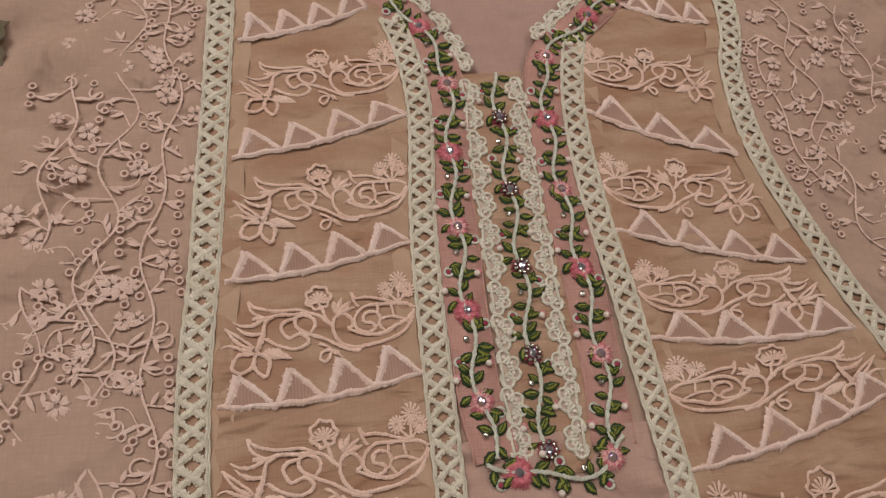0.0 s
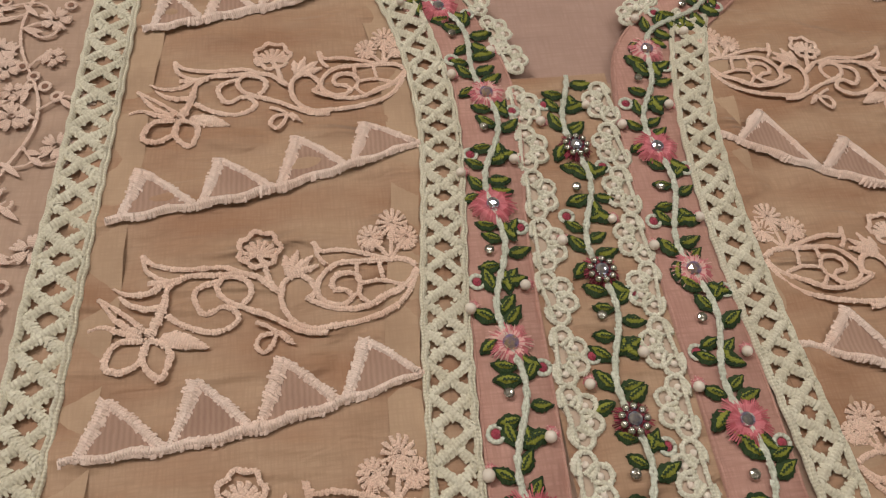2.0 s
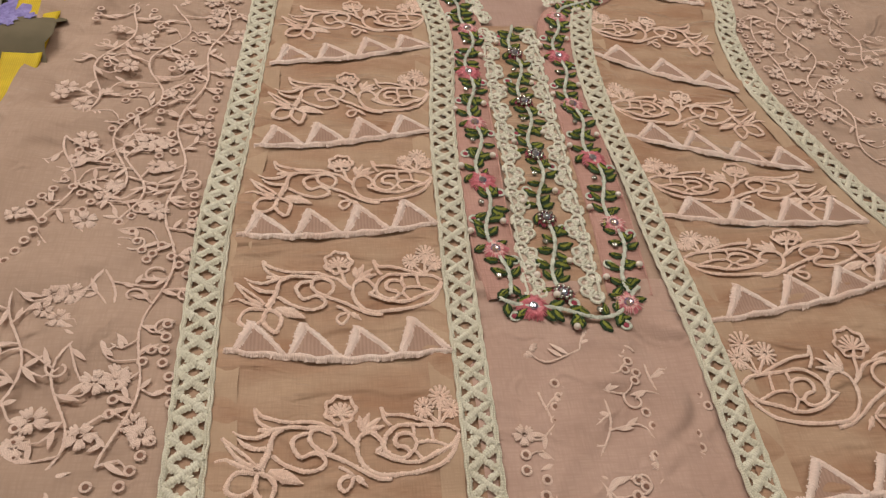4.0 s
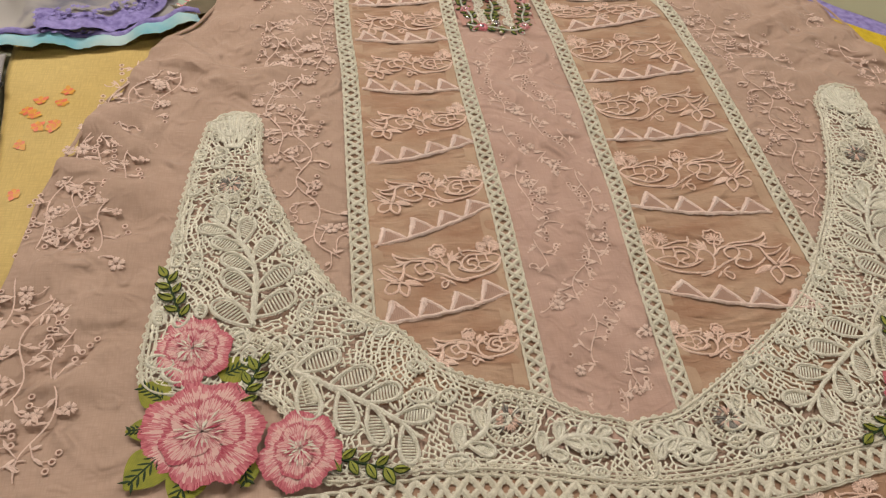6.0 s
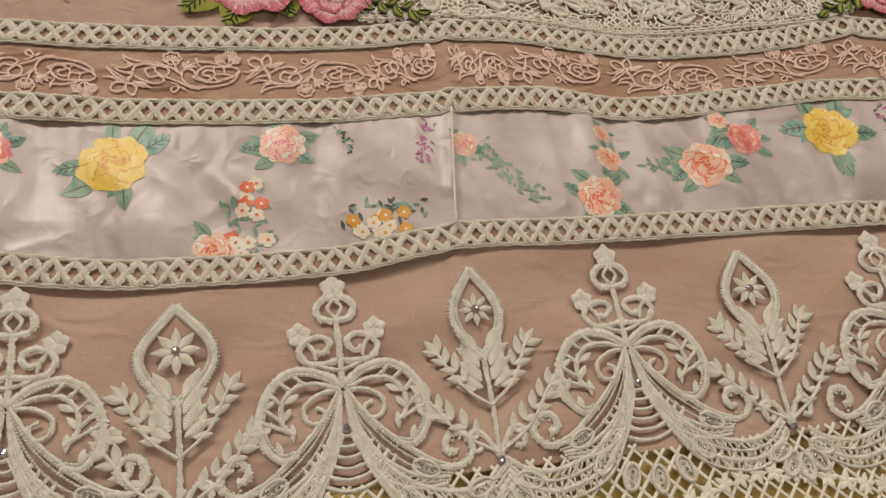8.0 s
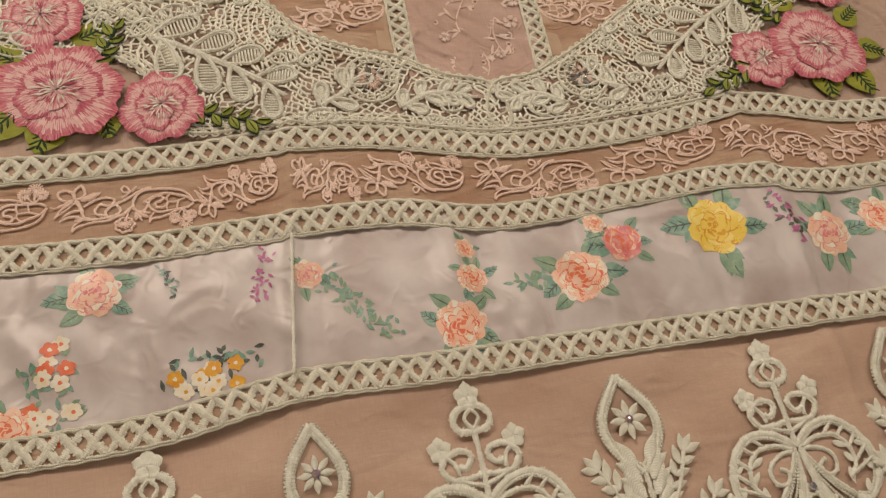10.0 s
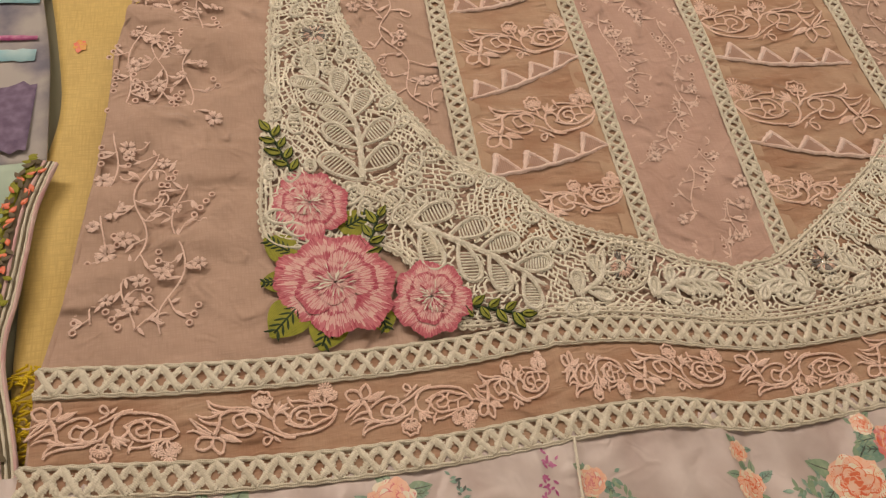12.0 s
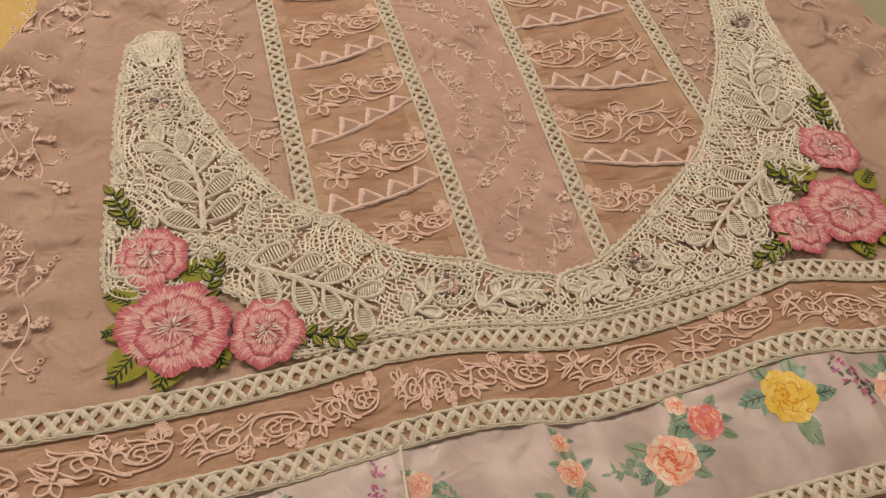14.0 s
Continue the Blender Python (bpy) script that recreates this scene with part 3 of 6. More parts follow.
# ---- tucks with zigzag cord, and scroll embroidery, on the sheer panels ----
def tuck(xl, yl, xr, yr, count, lean, first=0.06):
    acc = Acc()
    p0, p1 = np.array([xl, yl]), np.array([xr, yr])

    def at(s, up=0.0):
        p = p0 + (p1 - p0) * s
        return np.array([p[0], p[1] - 0.0035 * math.sin(math.pi * s) + up])

    base = np.array([at(s) for s in np.linspace(0, 1, 34)])
    base[:, 1] += 0.0004 * np.sin(np.arange(34) * 1.3)
    stroke(acc, base, 0.0028, 0.0023, 0.0013, 0, taper=(0.8, 1, 1.1, 1, 0.7), sat=0.0006)
    tris = []
    span = (0.985 - first) / count
    for i in range(count):
        s0 = first + i * span
        tall = 0.0135 * random.uniform(0.88, 1.12)
        a, t, b = at(s0 + 0.02), at(s0 + span * (lean + random.uniform(-0.06, 0.06)), tall), at(s0 + span)
        stroke(acc, spline([a, (a + t) / 2 + (0.0004, 0.0), t], 0.002), 0.0034, 0.0029, 0.0010, 0, taper=(0.6, 1, 1.15), sat=0.0005)
        stroke(acc, spline([t, (t + b) / 2 + (0, 0.0005), b], 0.002), 0.0022, 0.0029, 0.0008, 0, sat=0.0005)
        v = [(q[0], q[1], drape(*q) + 0.0030) for q in (a, b, t)] + [(*(a * 0.34 + b * 0.33 + t * 0.33), drape(*a) + 0.0027)]
        tri = Acc()
        tri.add(v, [(0, 1, 3), (1, 2, 3), (2, 0, 3)], [q[:2] for q in v], 0)
        tris.append(tri)
    tk = part("tuck", acc, TUCKT, kurta, "raised pink corded tuck with triangles")
    for tri in tris:
        part("triangle", tri, GAUZE, tk, smooth=False)


STITCH = 0.0005


def scroll_motif(acc, M, w, mi=0):
    """A rococo scroll with blossoms; M maps a 100 x 60 field to the cloth."""
    def s(width, *pts, taper=None):
        c = spline(pts, 1.8)
        stroke(acc, np.array([M(*q) for q in c]), w * width, 0.0021, w * width * 0.28, mi, taper, sat=STITCH)

    def fan(u, v, r, a0, n=7):
        for k in range(n):
            an = a0 + (k - (n - 1) / 2) * 0.42
            s(0.85, (u, v), (u + r * math.cos(an), v + r * math.sin(an)), taper=(0.5, 1.2))

    # great scroll, its inner curl and the honeycomb in it
    s(1.05, (99, 34), (96, 27), (91, 22), (82, 19), (73, 18), (65, 18), (60, 21), (57, 26), (56.5, 31), (58, 35), (62, 36.5), (65.5, 34), (67, 30), (64, 28))
    s(1.0, (64, 28), (72, 24), (81, 23), (88, 26), (95, 29), (99, 34), taper=(0.8, 1, 1.2, 1))
    s(1.0, (99, 35), (95, 38), (88, 38.5), (80, 39), (74, 39), (69.5, 36), (67.5, 32), (68, 28), (72, 25), (76, 25), (78, 27), (76, 29.5), (73, 30), (72, 32), (73, 34.5), (76, 35.5), (79.5, 34.5), (81, 31))
    for pts in (((81, 31), (80, 28), (82, 25), (84, 23)), ((81, 31), (87, 31.5), (94, 29)), ((80, 34), (80, 38.5)), ((87, 38.5), (88, 32)), ((78, 27), (80, 28))):
        s(0.8, *pts)
    s(1.0, (70, 16), (65, 16.5), (59, 19.5), (53, 23.5), (48, 26), (42, 29), (38.5, 32), (37.5, 35.5), (39, 38), (43, 38), (47, 35.5), (47.5, 31.5), (45, 28.5))
    # open leaves along the top, and the long stem
    s(0.9, (67, 47.5), (69, 44), (74, 44), (80, 42.5), (84, 41), (90, 38.5))
    s(0.85, (67, 47.5), (68, 42.5), (70.5, 39))
    s(1.05, (17, 39.5), (23, 39), (30, 40), (36, 39.3), (44, 39), (50, 37), (53, 33.5), (56.5, 31))
    s(0.9, (15, 49), (18, 45.5), (27, 42.5), (34, 42), (40, 41.5), (45, 39))
    s(0.85, (15, 49), (16, 44), (20, 40.5), (24, 39))
    s(1.0, (7, 39), (11, 36.5), (17, 36), (21, 38), (23, 39), taper=(0.4, 1.2, 1))
    s(1.0, (9, 36), (12, 33), (17, 31), (22, 31), taper=(0.4, 1.2, 1))
    s(1.6, (18, 22), (20.5, 27), (22, 32), (23, 37), (27, 39), taper=(1.1, 1, 0.7, 0.6))
    s(1.0, (23, 28), (28, 24), (35, 21), (40, 21), (44, 23.5), (42.5, 27), (39, 28.5), (34.5, 26.5), (32, 29), (30.5, 33), (32, 35.5), (35, 36.5), (39, 37))
    # flower at the foot
    s(1.1, (17, 21), (10, 21.5), (7, 18), (6.5, 14), (11, 12), (16, 14.5), (17.5, 18))
    s(1.1, (18, 21), (16.5, 16), (18.5, 11.5), (22, 8.5), (23.5, 11), (24.5, 16), (22, 19.5), (18, 21))
    s(1.0, (16, 23), (9, 28), (3, 36), taper=(1.2, 1, 0.4))
    s(0.8, (3, 36), (7, 33), (13, 28), (17, 24))
    s(1.0, (1, 26), (5, 27), (10, 24.5), (16, 22), taper=(0.5, 1, 1.2))
    for k in range(3):
        s(1.4, (22, 21.5), (27, 21 - 1.2 * k), (35, 16), taper=(0.8, 1.5, 0.3))
    # hanging bud
    s(0.85, (54, 18), (50.5, 17.5), (49, 14.5), (51, 12), (53.5, 14), (55, 18))
    s(0.8, (49, 22), (52, 20.5), (55, 18))
    s(1.1, (56, 18), (57.5, 16), (60, 13.5), taper=(0.8, 1.3, 0.3))
    # open blossom: scalloped rim round a fan
    s(0.95, (50, 44), (52, 40), (53, 35), (56, 31))
    s(0.9, *[(50 + (6.2 + 0.7 * math.cos(7 * q)) * math.cos(q), 47 + (6.2 + 0.7 * math.cos(7 * q)) * math.sin(q)) for q in np.linspace(-1.9, 4.6, 24)])
    fan(50, 44.5, 5.6, 1.57, 9)
    for q in ((62, 45), (66.5, 42.5), (68, 39), (58, 43.5)):
        s(1.3, (58.5, 36.5), q, taper=(0.6, 1.5, 0.4))
    # starry blossoms on short stalks
    for cx, cy, r in ((85, 46.5, 4.2), (92.5, 51, 5), (96.5, 45.5, 4)):
        s(0.8, (cx, cy), (91, 38.5))
        for k in range(13):
            an = k * 2 * math.pi / 13
            s(0.8, (cx + 0.8 * math.cos(an), cy + 0.8 * math.sin(an)), (cx + r * math.cos(an), cy + 1.15 * r * math.sin(an)), taper=(0.6, 1.1))


for side, rows in ((0, ROWS_L), (1, ROWS_R)):
    for i, (l, r) in enumerate(rows):
        y = (l + r) / 2
        if side == 0:
            xl, xr = float(T1(l)) + 0.009, float(NECK_L(r)) - 0.006
            tuck(xl, l, xr, r, 4, 0.34, 0.02)
        else:
            xl, xr = float(NECK_R(l)) + 0.006, float(T4(r)) - 0.012
            if xr - xl > 0.04:
                tuck(xl, l, xr, r, 4 if xr - xl > 0.085 else 3, 0.5, 0.05)
        if i + 1 <= len(rows):
            l2, r2 = rows[i + 1] if i + 1 < len(rows) else (l - 0.056, r - 0.06)
            yl, yr = (l + l2) / 2 - 0.001, (r + r2) / 2 + 0.001
            ym = (yl + yr) / 2
            if side == 0:
                x0, x1 = float(T1(ym)) + 0.008, float(NECK_L(ym)) - 0.006
            else:
                x0, x1 = float(NECK_R(ym)) + 0.006, float(T4(ym)) - 0.010
            if i + 1 == len(rows):
                x0, x1 = (x0 + 0.022, x1) if side == 0 else (x0, x1 - 0.05)
            if x1 - x0 < 0.03:
                continue
            hh = min(abs(l - l2 + r - r2) / 2 * 0.93, (x1 - x0) * 0.60)
            acc = Acc()
            tilt = random.uniform(-0.02, 0.02)

            def M(u, v):
                q = u / 100 if side == 0 else 1 - u / 100
                x = x0 + (x1 - x0) * q
                return (x, ym + (yr - yl) * (q - 0.5) * 0.3 + (v / 60 - 0.55) * hh + tilt * (x - x0))

            scroll_motif(acc, M, 0.00142)
            part("scroll_embroidery", acc, PINKT, kurta, "pink raised scroll embroidery")


# ---- small vine embroidery on the plain cloth ----
def vine(path, seed, spread, name="vine_embroidery", step=0.009, material=None, w=0.0009):
    rnd = random.Random(seed)
    acc = Acc()
    c = spline(path, 0.003)
    wig = 0.25 * spread * np.sin(np.arange(len(c)) * 0.35 + seed)
    c = c + normals(c) * wig[:, None]
    stroke(acc, c, w, 0.0012, 0.00014, 0, sat=0.0006)
    run = np.r_[0, np.cumsum(np.linalg.norm(np.diff(c, axis=0), axis=1))]
    n = normals(c)
    s, sg = 0.004, 1
    while s < run[-1]:
        i = int(np.searchsorted(run, s))
        p, d = c[i], n[i] * sg
        far = rnd.uniform(0.4, 1.0) * spread
        t = np.array([-d[1], d[0]]) * rnd.choice((-1, 1))
        q = p + d * far * 0.6 + t * far * 0.35
        e = p + d * far + t * far * 0.1
        stroke(acc, spline([p, q, e], 0.0025), w * 0.85, 0.0013, 0.0002, 0, taper=(1, 1, 0.6), sat=0.0006)
        kind = rnd.random()
        if kind < 0.42:
            r0 = rnd.uniform(0.0026, 0.0044)
            ph = rnd.random() * 6
            for k in range(5):
                for j in (-0.3, 0.0, 0.3):
                    an = k * 1.257 + ph + j
                    o = e + np.array([math.cos(an), math.sin(an)]) * r0 * 0.25
                    stroke(acc, np.array([o, (o + e) / 2 + np.array([math.cos(an), math.sin(an)]) * r0 * 0.7, e + np.array([math.cos(an), math.sin(an)]) * r0 * rnd.uniform(1.05, 1.3)]), r0 * 0.30, 0.0013, 0.0002, 0, taper=(0.6, 1.2, 0.7))
        elif kind < 0.65:
            a = rnd.uniform(0, 6.28)
            arc = np.linspace(0, 4.6, 14)
            rad = 0.0045 * (1 - arc / 6.5)
            stroke(acc, np.stack([e[0] + rad * np.cos(a + arc), e[1] + rad * np.sin(a + arc)], 1), w, 0.0013, 0.0002, 0)
        else:
            for k in range(rnd.randint(2, 4)):
                o = e + t * 0.0052 * (k - 1) + d * 0.001 * k
                ring(acc, o[0], o[1], 0.0015, 0.0009, 0.0012, 0, 10, h=0.0002)
                # dark brown dome stands in for the shade down the eyelet hole
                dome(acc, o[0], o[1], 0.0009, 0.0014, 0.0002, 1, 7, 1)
        for k in range(2):
            an = math.atan2(d[1], d[0]) + rnd.uniform(-1.2, 1.2)
            b = p + (q - p) * rnd.random()
            petal(acc, b[0], b[1], an, rnd.uniform(0.004, 0.008), 0.0019, 0.0013, 0.0002, 0, 5)
        s += step * rnd.uniform(0.6, 1.2)
        sg = -sg
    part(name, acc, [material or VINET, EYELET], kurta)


vine([(-0.112, 0.55), (-0.12, 0.44), (-0.118, 0.36), (-0.125, 0.28), (-0.135, 0.2)], 1, 0.026)
vine([(-0.135, 0.37), (-0.15, 0.28), (-0.15, 0.19)], 2, 0.018)
vine([(-0.125, 0.25), (-0.125, 0.17), (-0.132, 0.08), (-0.128, 0.0), (-0.125, -0.06), (-0.11, -0.11)], 3, 0.024)
vine([(-0.15, 0.1), (-0.15, 0.04), (-0.142, -0.01)], 4, 0.016)
vine([(-0.232, 0.11), (-0.252, 0.05), (-0.268, -0.02), (-0.272, -0.09), (-0.28, -0.16), (-0.288, -0.235)], 5, 0.019)
vine([(0.24, 0.5), (0.228, 0.4), (0.23, 0.33), (0.225, 0.27), (0.24, 0.21)], 6, 0.024)
vine([(0.265, 0.4), (0.268, 0.31), (0.275, 0.24)], 7, 0.02)
vine([(0.255, 0.2), (0.25, 0.12), (0.258, 0.05), (0.25, -0.03), (0.238, -0.1)], 8, 0.024)
vine([(0.35, 0.16), (0.37, 0.06), (0.385, -0.05), (0.40, -0.16), (0.41, -0.24)], 9, 0.022)
vine([(0.055, 0.135), (0.045, 0.08), (0.055, 0.02), (0.045, -0.04), (0.055, -0.1), (0.042, -0.16), (0.045, -0.235)], 10, 0.022, step=0.008)
vine([(0.075, 0.12), (0.07, 0.04), (0.072, -0.05), (0.06, -0.13), (0.062, -0.22)], 11, 0.014, step=0.009)
vine([(0.03, 0.11), (0.028, 0.03), (0.026, -0.06), (0.024, -0.16)], 12, 0.012, step=0.010)

vine([(-0.105, 0.4), (-0.098, 0.33), (-0.108, 0.25), (-0.105, 0.17), (-0.112, 0.09)], 13, 0.012)
vine([(-0.215, 0.1), (-0.235, 0.03), (-0.25, -0.04), (-0.258, -0.11), (-0.262, -0.19), (-0.27, -0.24)], 17, 0.017, step=0.012)
vine([(-0.25, 0.1), (-0.272, 0.02), (-0.288, -0.07), (-0.297, -0.15), (-0.303, -0.23)], 18, 0.010, step=0.014)
vine([(-0.155, 0.18), (-0.148, 0.12), (-0.16, 0.06)], 14, 0.015)
vine([(0.21, 0.36), (0.207, 0.31), (0.215, 0.26)], 15, 0.011)
vine([(0.275, 0.18), (0.285, 0.1), (0.275, 0.03)], 16, 0.016)

# ---- beaded placket and neckline ----
placket = new("placket")
placket.parent = kurta
placket["label"] = "neck placket with beaded green vines and pink flowers"
LINES = {
    "left": [(-0.075, 0.49), (-0.035, 0.44), (-0.006, 0.404), (0.009, 0.389), (0.023, 0.371), (0.031, 0.345), (0.031, 0.32), (0.027, 0.29), (0.025, 0.25), (0.023, 0.21), (0.023, 0.175), (0.026, 0.152)],
    "middle": [(0.056, 0.341), (0.055, 0.31), (0.053, 0.27), (0.051, 0.23), (0.048, 0.19), (0.047, 0.15)],
    "right": [(0.215, 0.475), (0.17, 0.427), (0.137, 0.396), (0.113, 0.374), (0.088, 0.352), (0.081, 0.33), (0.079, 0.309), (0.078, 0.268), (0.078, 0.23), (0.078, 0.19), (0.075, 0.152)],
}
for key, wid in (("left", 0.0195), ("right", 0.0195)):
    a = Acc()
    c = spline(LINES[key], 0.003)
    n = normals(c)
    run = np.r_[0, np.cumsum(np.linalg.norm(np.diff(c, axis=0), axis=1))]
    v, uv = [], []
    for k, o in enumerate((-0.5, -0.47, 0.0, 0.47, 0.5)):
        p = c + n * (o * wid)
        zz = drape(p[:, 0], p[:, 1]) + (0.0002 if k in (0, 4) else 0.0019)
        v.append(np.c_[p, zz])
        uv.append(np.c_[run, 0 * run + o])
    N = len(c)
    f = [(k * N + i, k * N + i + 1, (k + 1) * N + i + 1, (k + 1) * N + i) for k in range(4) for i in range(N - 1)]
    a.add(np.vstack(v), f, np.vstack(uv), 0)
    for o in (-0.46, 0.46):
        stroke(a, c + n * (o * wid), 0.0008, 0.0019, 0.0003, 0)
    part("strip", a, STRIP, placket, "dusty pink cotton strip")
a = Acc()
sheet(a, lambda y: 0 * y + 0.034, lambda y: 0 * y + 0.071, 0.143, 0.342, 0.0012, 14, 60)
part("centre_strip", a, ORGANZA, placket, "tan sheer strip under the middle vine")

# a vine leaf, pearl, ringed knot, small flower and jewel, each built once
def vine_leaf(seed):
    """A dark fuzzy-edged leaf with a lime heart split by a dark vein."""
    rnd = random.Random(seed)
    a = Acc()
    for u, mi, z, wd in ((1.0, 0, 0.0, 0.0047), (0.72, 1, 0.0007, 0.0024)):
        m = 13
        t = np.linspace(0, 1, m)
        half = 0.5 * wd * np.sin(np.pi * np.clip(t, 0.04, 0.97) ** 0.9) ** 0.7
        x = (t - 0.5) * 0.0076 * u + 0.0038
        v, uv = [], []
        for i in range(m):
            for s in (-1, -0.5, 0, 0.5, 1):
                v.append((x[i] + rnd.uniform(-0.0002, 0.0002), s * half[i] * (1 + rnd.uniform(-0.16, 0.16)), z + (0.0009, 0.0010, 0.0001)[int(abs(s) * 2)] + rnd.uniform(-0.00015, 0.00015)))
                uv.append((x[i] + 0.5 * half[i] * abs(s), s * half[i]))
        a.add(v, [(5 * i + q, 5 * i + 1 + q, 5 * i + 6 + q, 5 * i + 5 + q) for i in range(m - 1) for q in range(4)], uv, mi)
    stem = [(0.0012 + 0.0005 * i, 0.00022 * (-1) ** i, 0.0020) for i in range(9)] + [(0.0012 + 0.0005 * i, 0.00022 * (-1) ** i + 0.0006, 0.0020) for i in range(9)]
    a.add(stem, [(i, i + 1, 10 + i, 9 + i) for i in range(8)], [q[:2] for q in stem], 0)
    return a.mesh("leaf", [DKGREEN, LIMEB])


LEAVES = [vine_leaf(k) for k in range(4)]
LB = Acc()
for u, mi, z, wd in ((1.0, 0, 0.0, 0.0046), (0.88, 1, 0.0005, 0.0036), (0.7, 0, 0.0012, 0.0005)):
    t = np.linspace(0, 1, 7)
    half = 0.5 * wd * np.sin(np.pi * np.clip(t, 0.04, 0.97) ** 0.85) ** 0.8
    for i in range(7):
        for s in (-1, 0, 1):
            LB.v.append(((t[i] - 0.5) * 0.0078 * u + 0.0039, s * half[i], z + (0.0009 if s == 0 else 0.0001)))
            LB.uv.append((LB.v[-1][0] + 0.4 * half[i] * abs(s), s * half[i]))
    o = len(LB.v) - 21
    LB.f += [(o + 3 * i + j, o + 3 * i + 1 + j, o + 3 * i + 4 + j, o + 3 * i + 3 + j) for i in range(6) for j in range(2)]
    LB.m += [mi] * 12
LEAFB = LB.mesh("leaf", [DKGREEN, LIMEB])


def ball_mesh(name, r, material, seg=12, flat=1.0):
    bm = bmesh.new()
    bmesh.ops.create_uvsphere(bm, u_segments=seg, v_segments=seg * 2 // 3, radius=r)
    bmesh.ops.scale(bm, vec=(1, 1, flat), verts=bm.verts)
    for fc in bm.faces:
        fc.smooth = True
    me = bpy.data.meshes.new(name)
    bm.to_mesh(me)
    bm.free()
    me.materials.append(material)
    return me


def gem_mesh(name, r, material):
    bm = bmesh.new()
    bmesh.ops.create_icosphere(bm, subdivisions=2, radius=r)
    bmesh.ops.scale(bm, vec=(1, 1, 0.6), verts=bm.verts)
    me = bpy.data.meshes.new(name)
    bm.to_mesh(me)
    bm.free()
    me.materials.append(material)
    return me


PEARLM = ball_mesh("pearl", 0.0015, PEARL)
SEED = ball_mesh("bead", 0.0010, STEEL, 8)
STONE, STONEY, STONEB = gem_mesh("stone", 0.0019, GEM), gem_mesh("stone", 0.0021, GEMY), gem_mesh("stone", 0.0014, STEEL)


def flower_mesh(name, r, mats, petals, thread):
    """A satin-stitch flower of radial threads about a raised heart, at the origin."""
    a = Acc()
    for k in range(petals):
        an = 2 * math.pi * k / petals
        for j in range(thread):
            b = an + (j - (thread - 1) / 2) * (2 * math.pi / petals / thread)
            edge = r * (1 - 0.16 * abs((j - (thread - 1) / 2) / (thread / 2)) ** 2) * random.uniform(0.86, 1.06)
            c0, c1 = np.array([math.cos(b), math.sin(b)]) * r * 0.2, np.array([math.cos(b), math.sin(b)]) * edge
            e = np.array([-math.sin(b), math.cos(b)])
            w0, w1 = r * 0.03, r * 1.7 / petals / thread
            v = []
            for p, w, z in ((c0, w0, 0.0004), ((c0 + c1) / 2, (w0 + w1) * 0.6, 0.0011), (c1, w1, 0.0)):
                v += [(*(p - e * w), z), (*p, z + 0.0003), (*(p + e * w), z)]
            for i in range(2):
                w = v[3 * i:3 * i + 6]
                a.add(w, [(q, 1 + q, 4 + q, 3 + q) for q in range(2)], [(q[0] * 0.3, q[1]) for q in w], random.choice((0, 0, 1)) if i else random.choice((1, 1, 0)))
    return a.mesh(name, mats)


FLOWERS = [flower_mesh("flower", 0.0068, [ROSEM, ROSE2], 7, 9), flower_mesh("flower", 0.0060, [ROSE2, ROSE3], 7, 9), flower_mesh("flower", 0.0052, [MAROON, ROSE1], 7, 8)]


def on(x, y, z, turn=0.0, scale=1.0):
    return Matrix.Translation((x, y, float(drape(x, y)) + z)) @ Matrix.Rotation(turn, 4, "Z") @ Matrix.Scale(scale, 4)


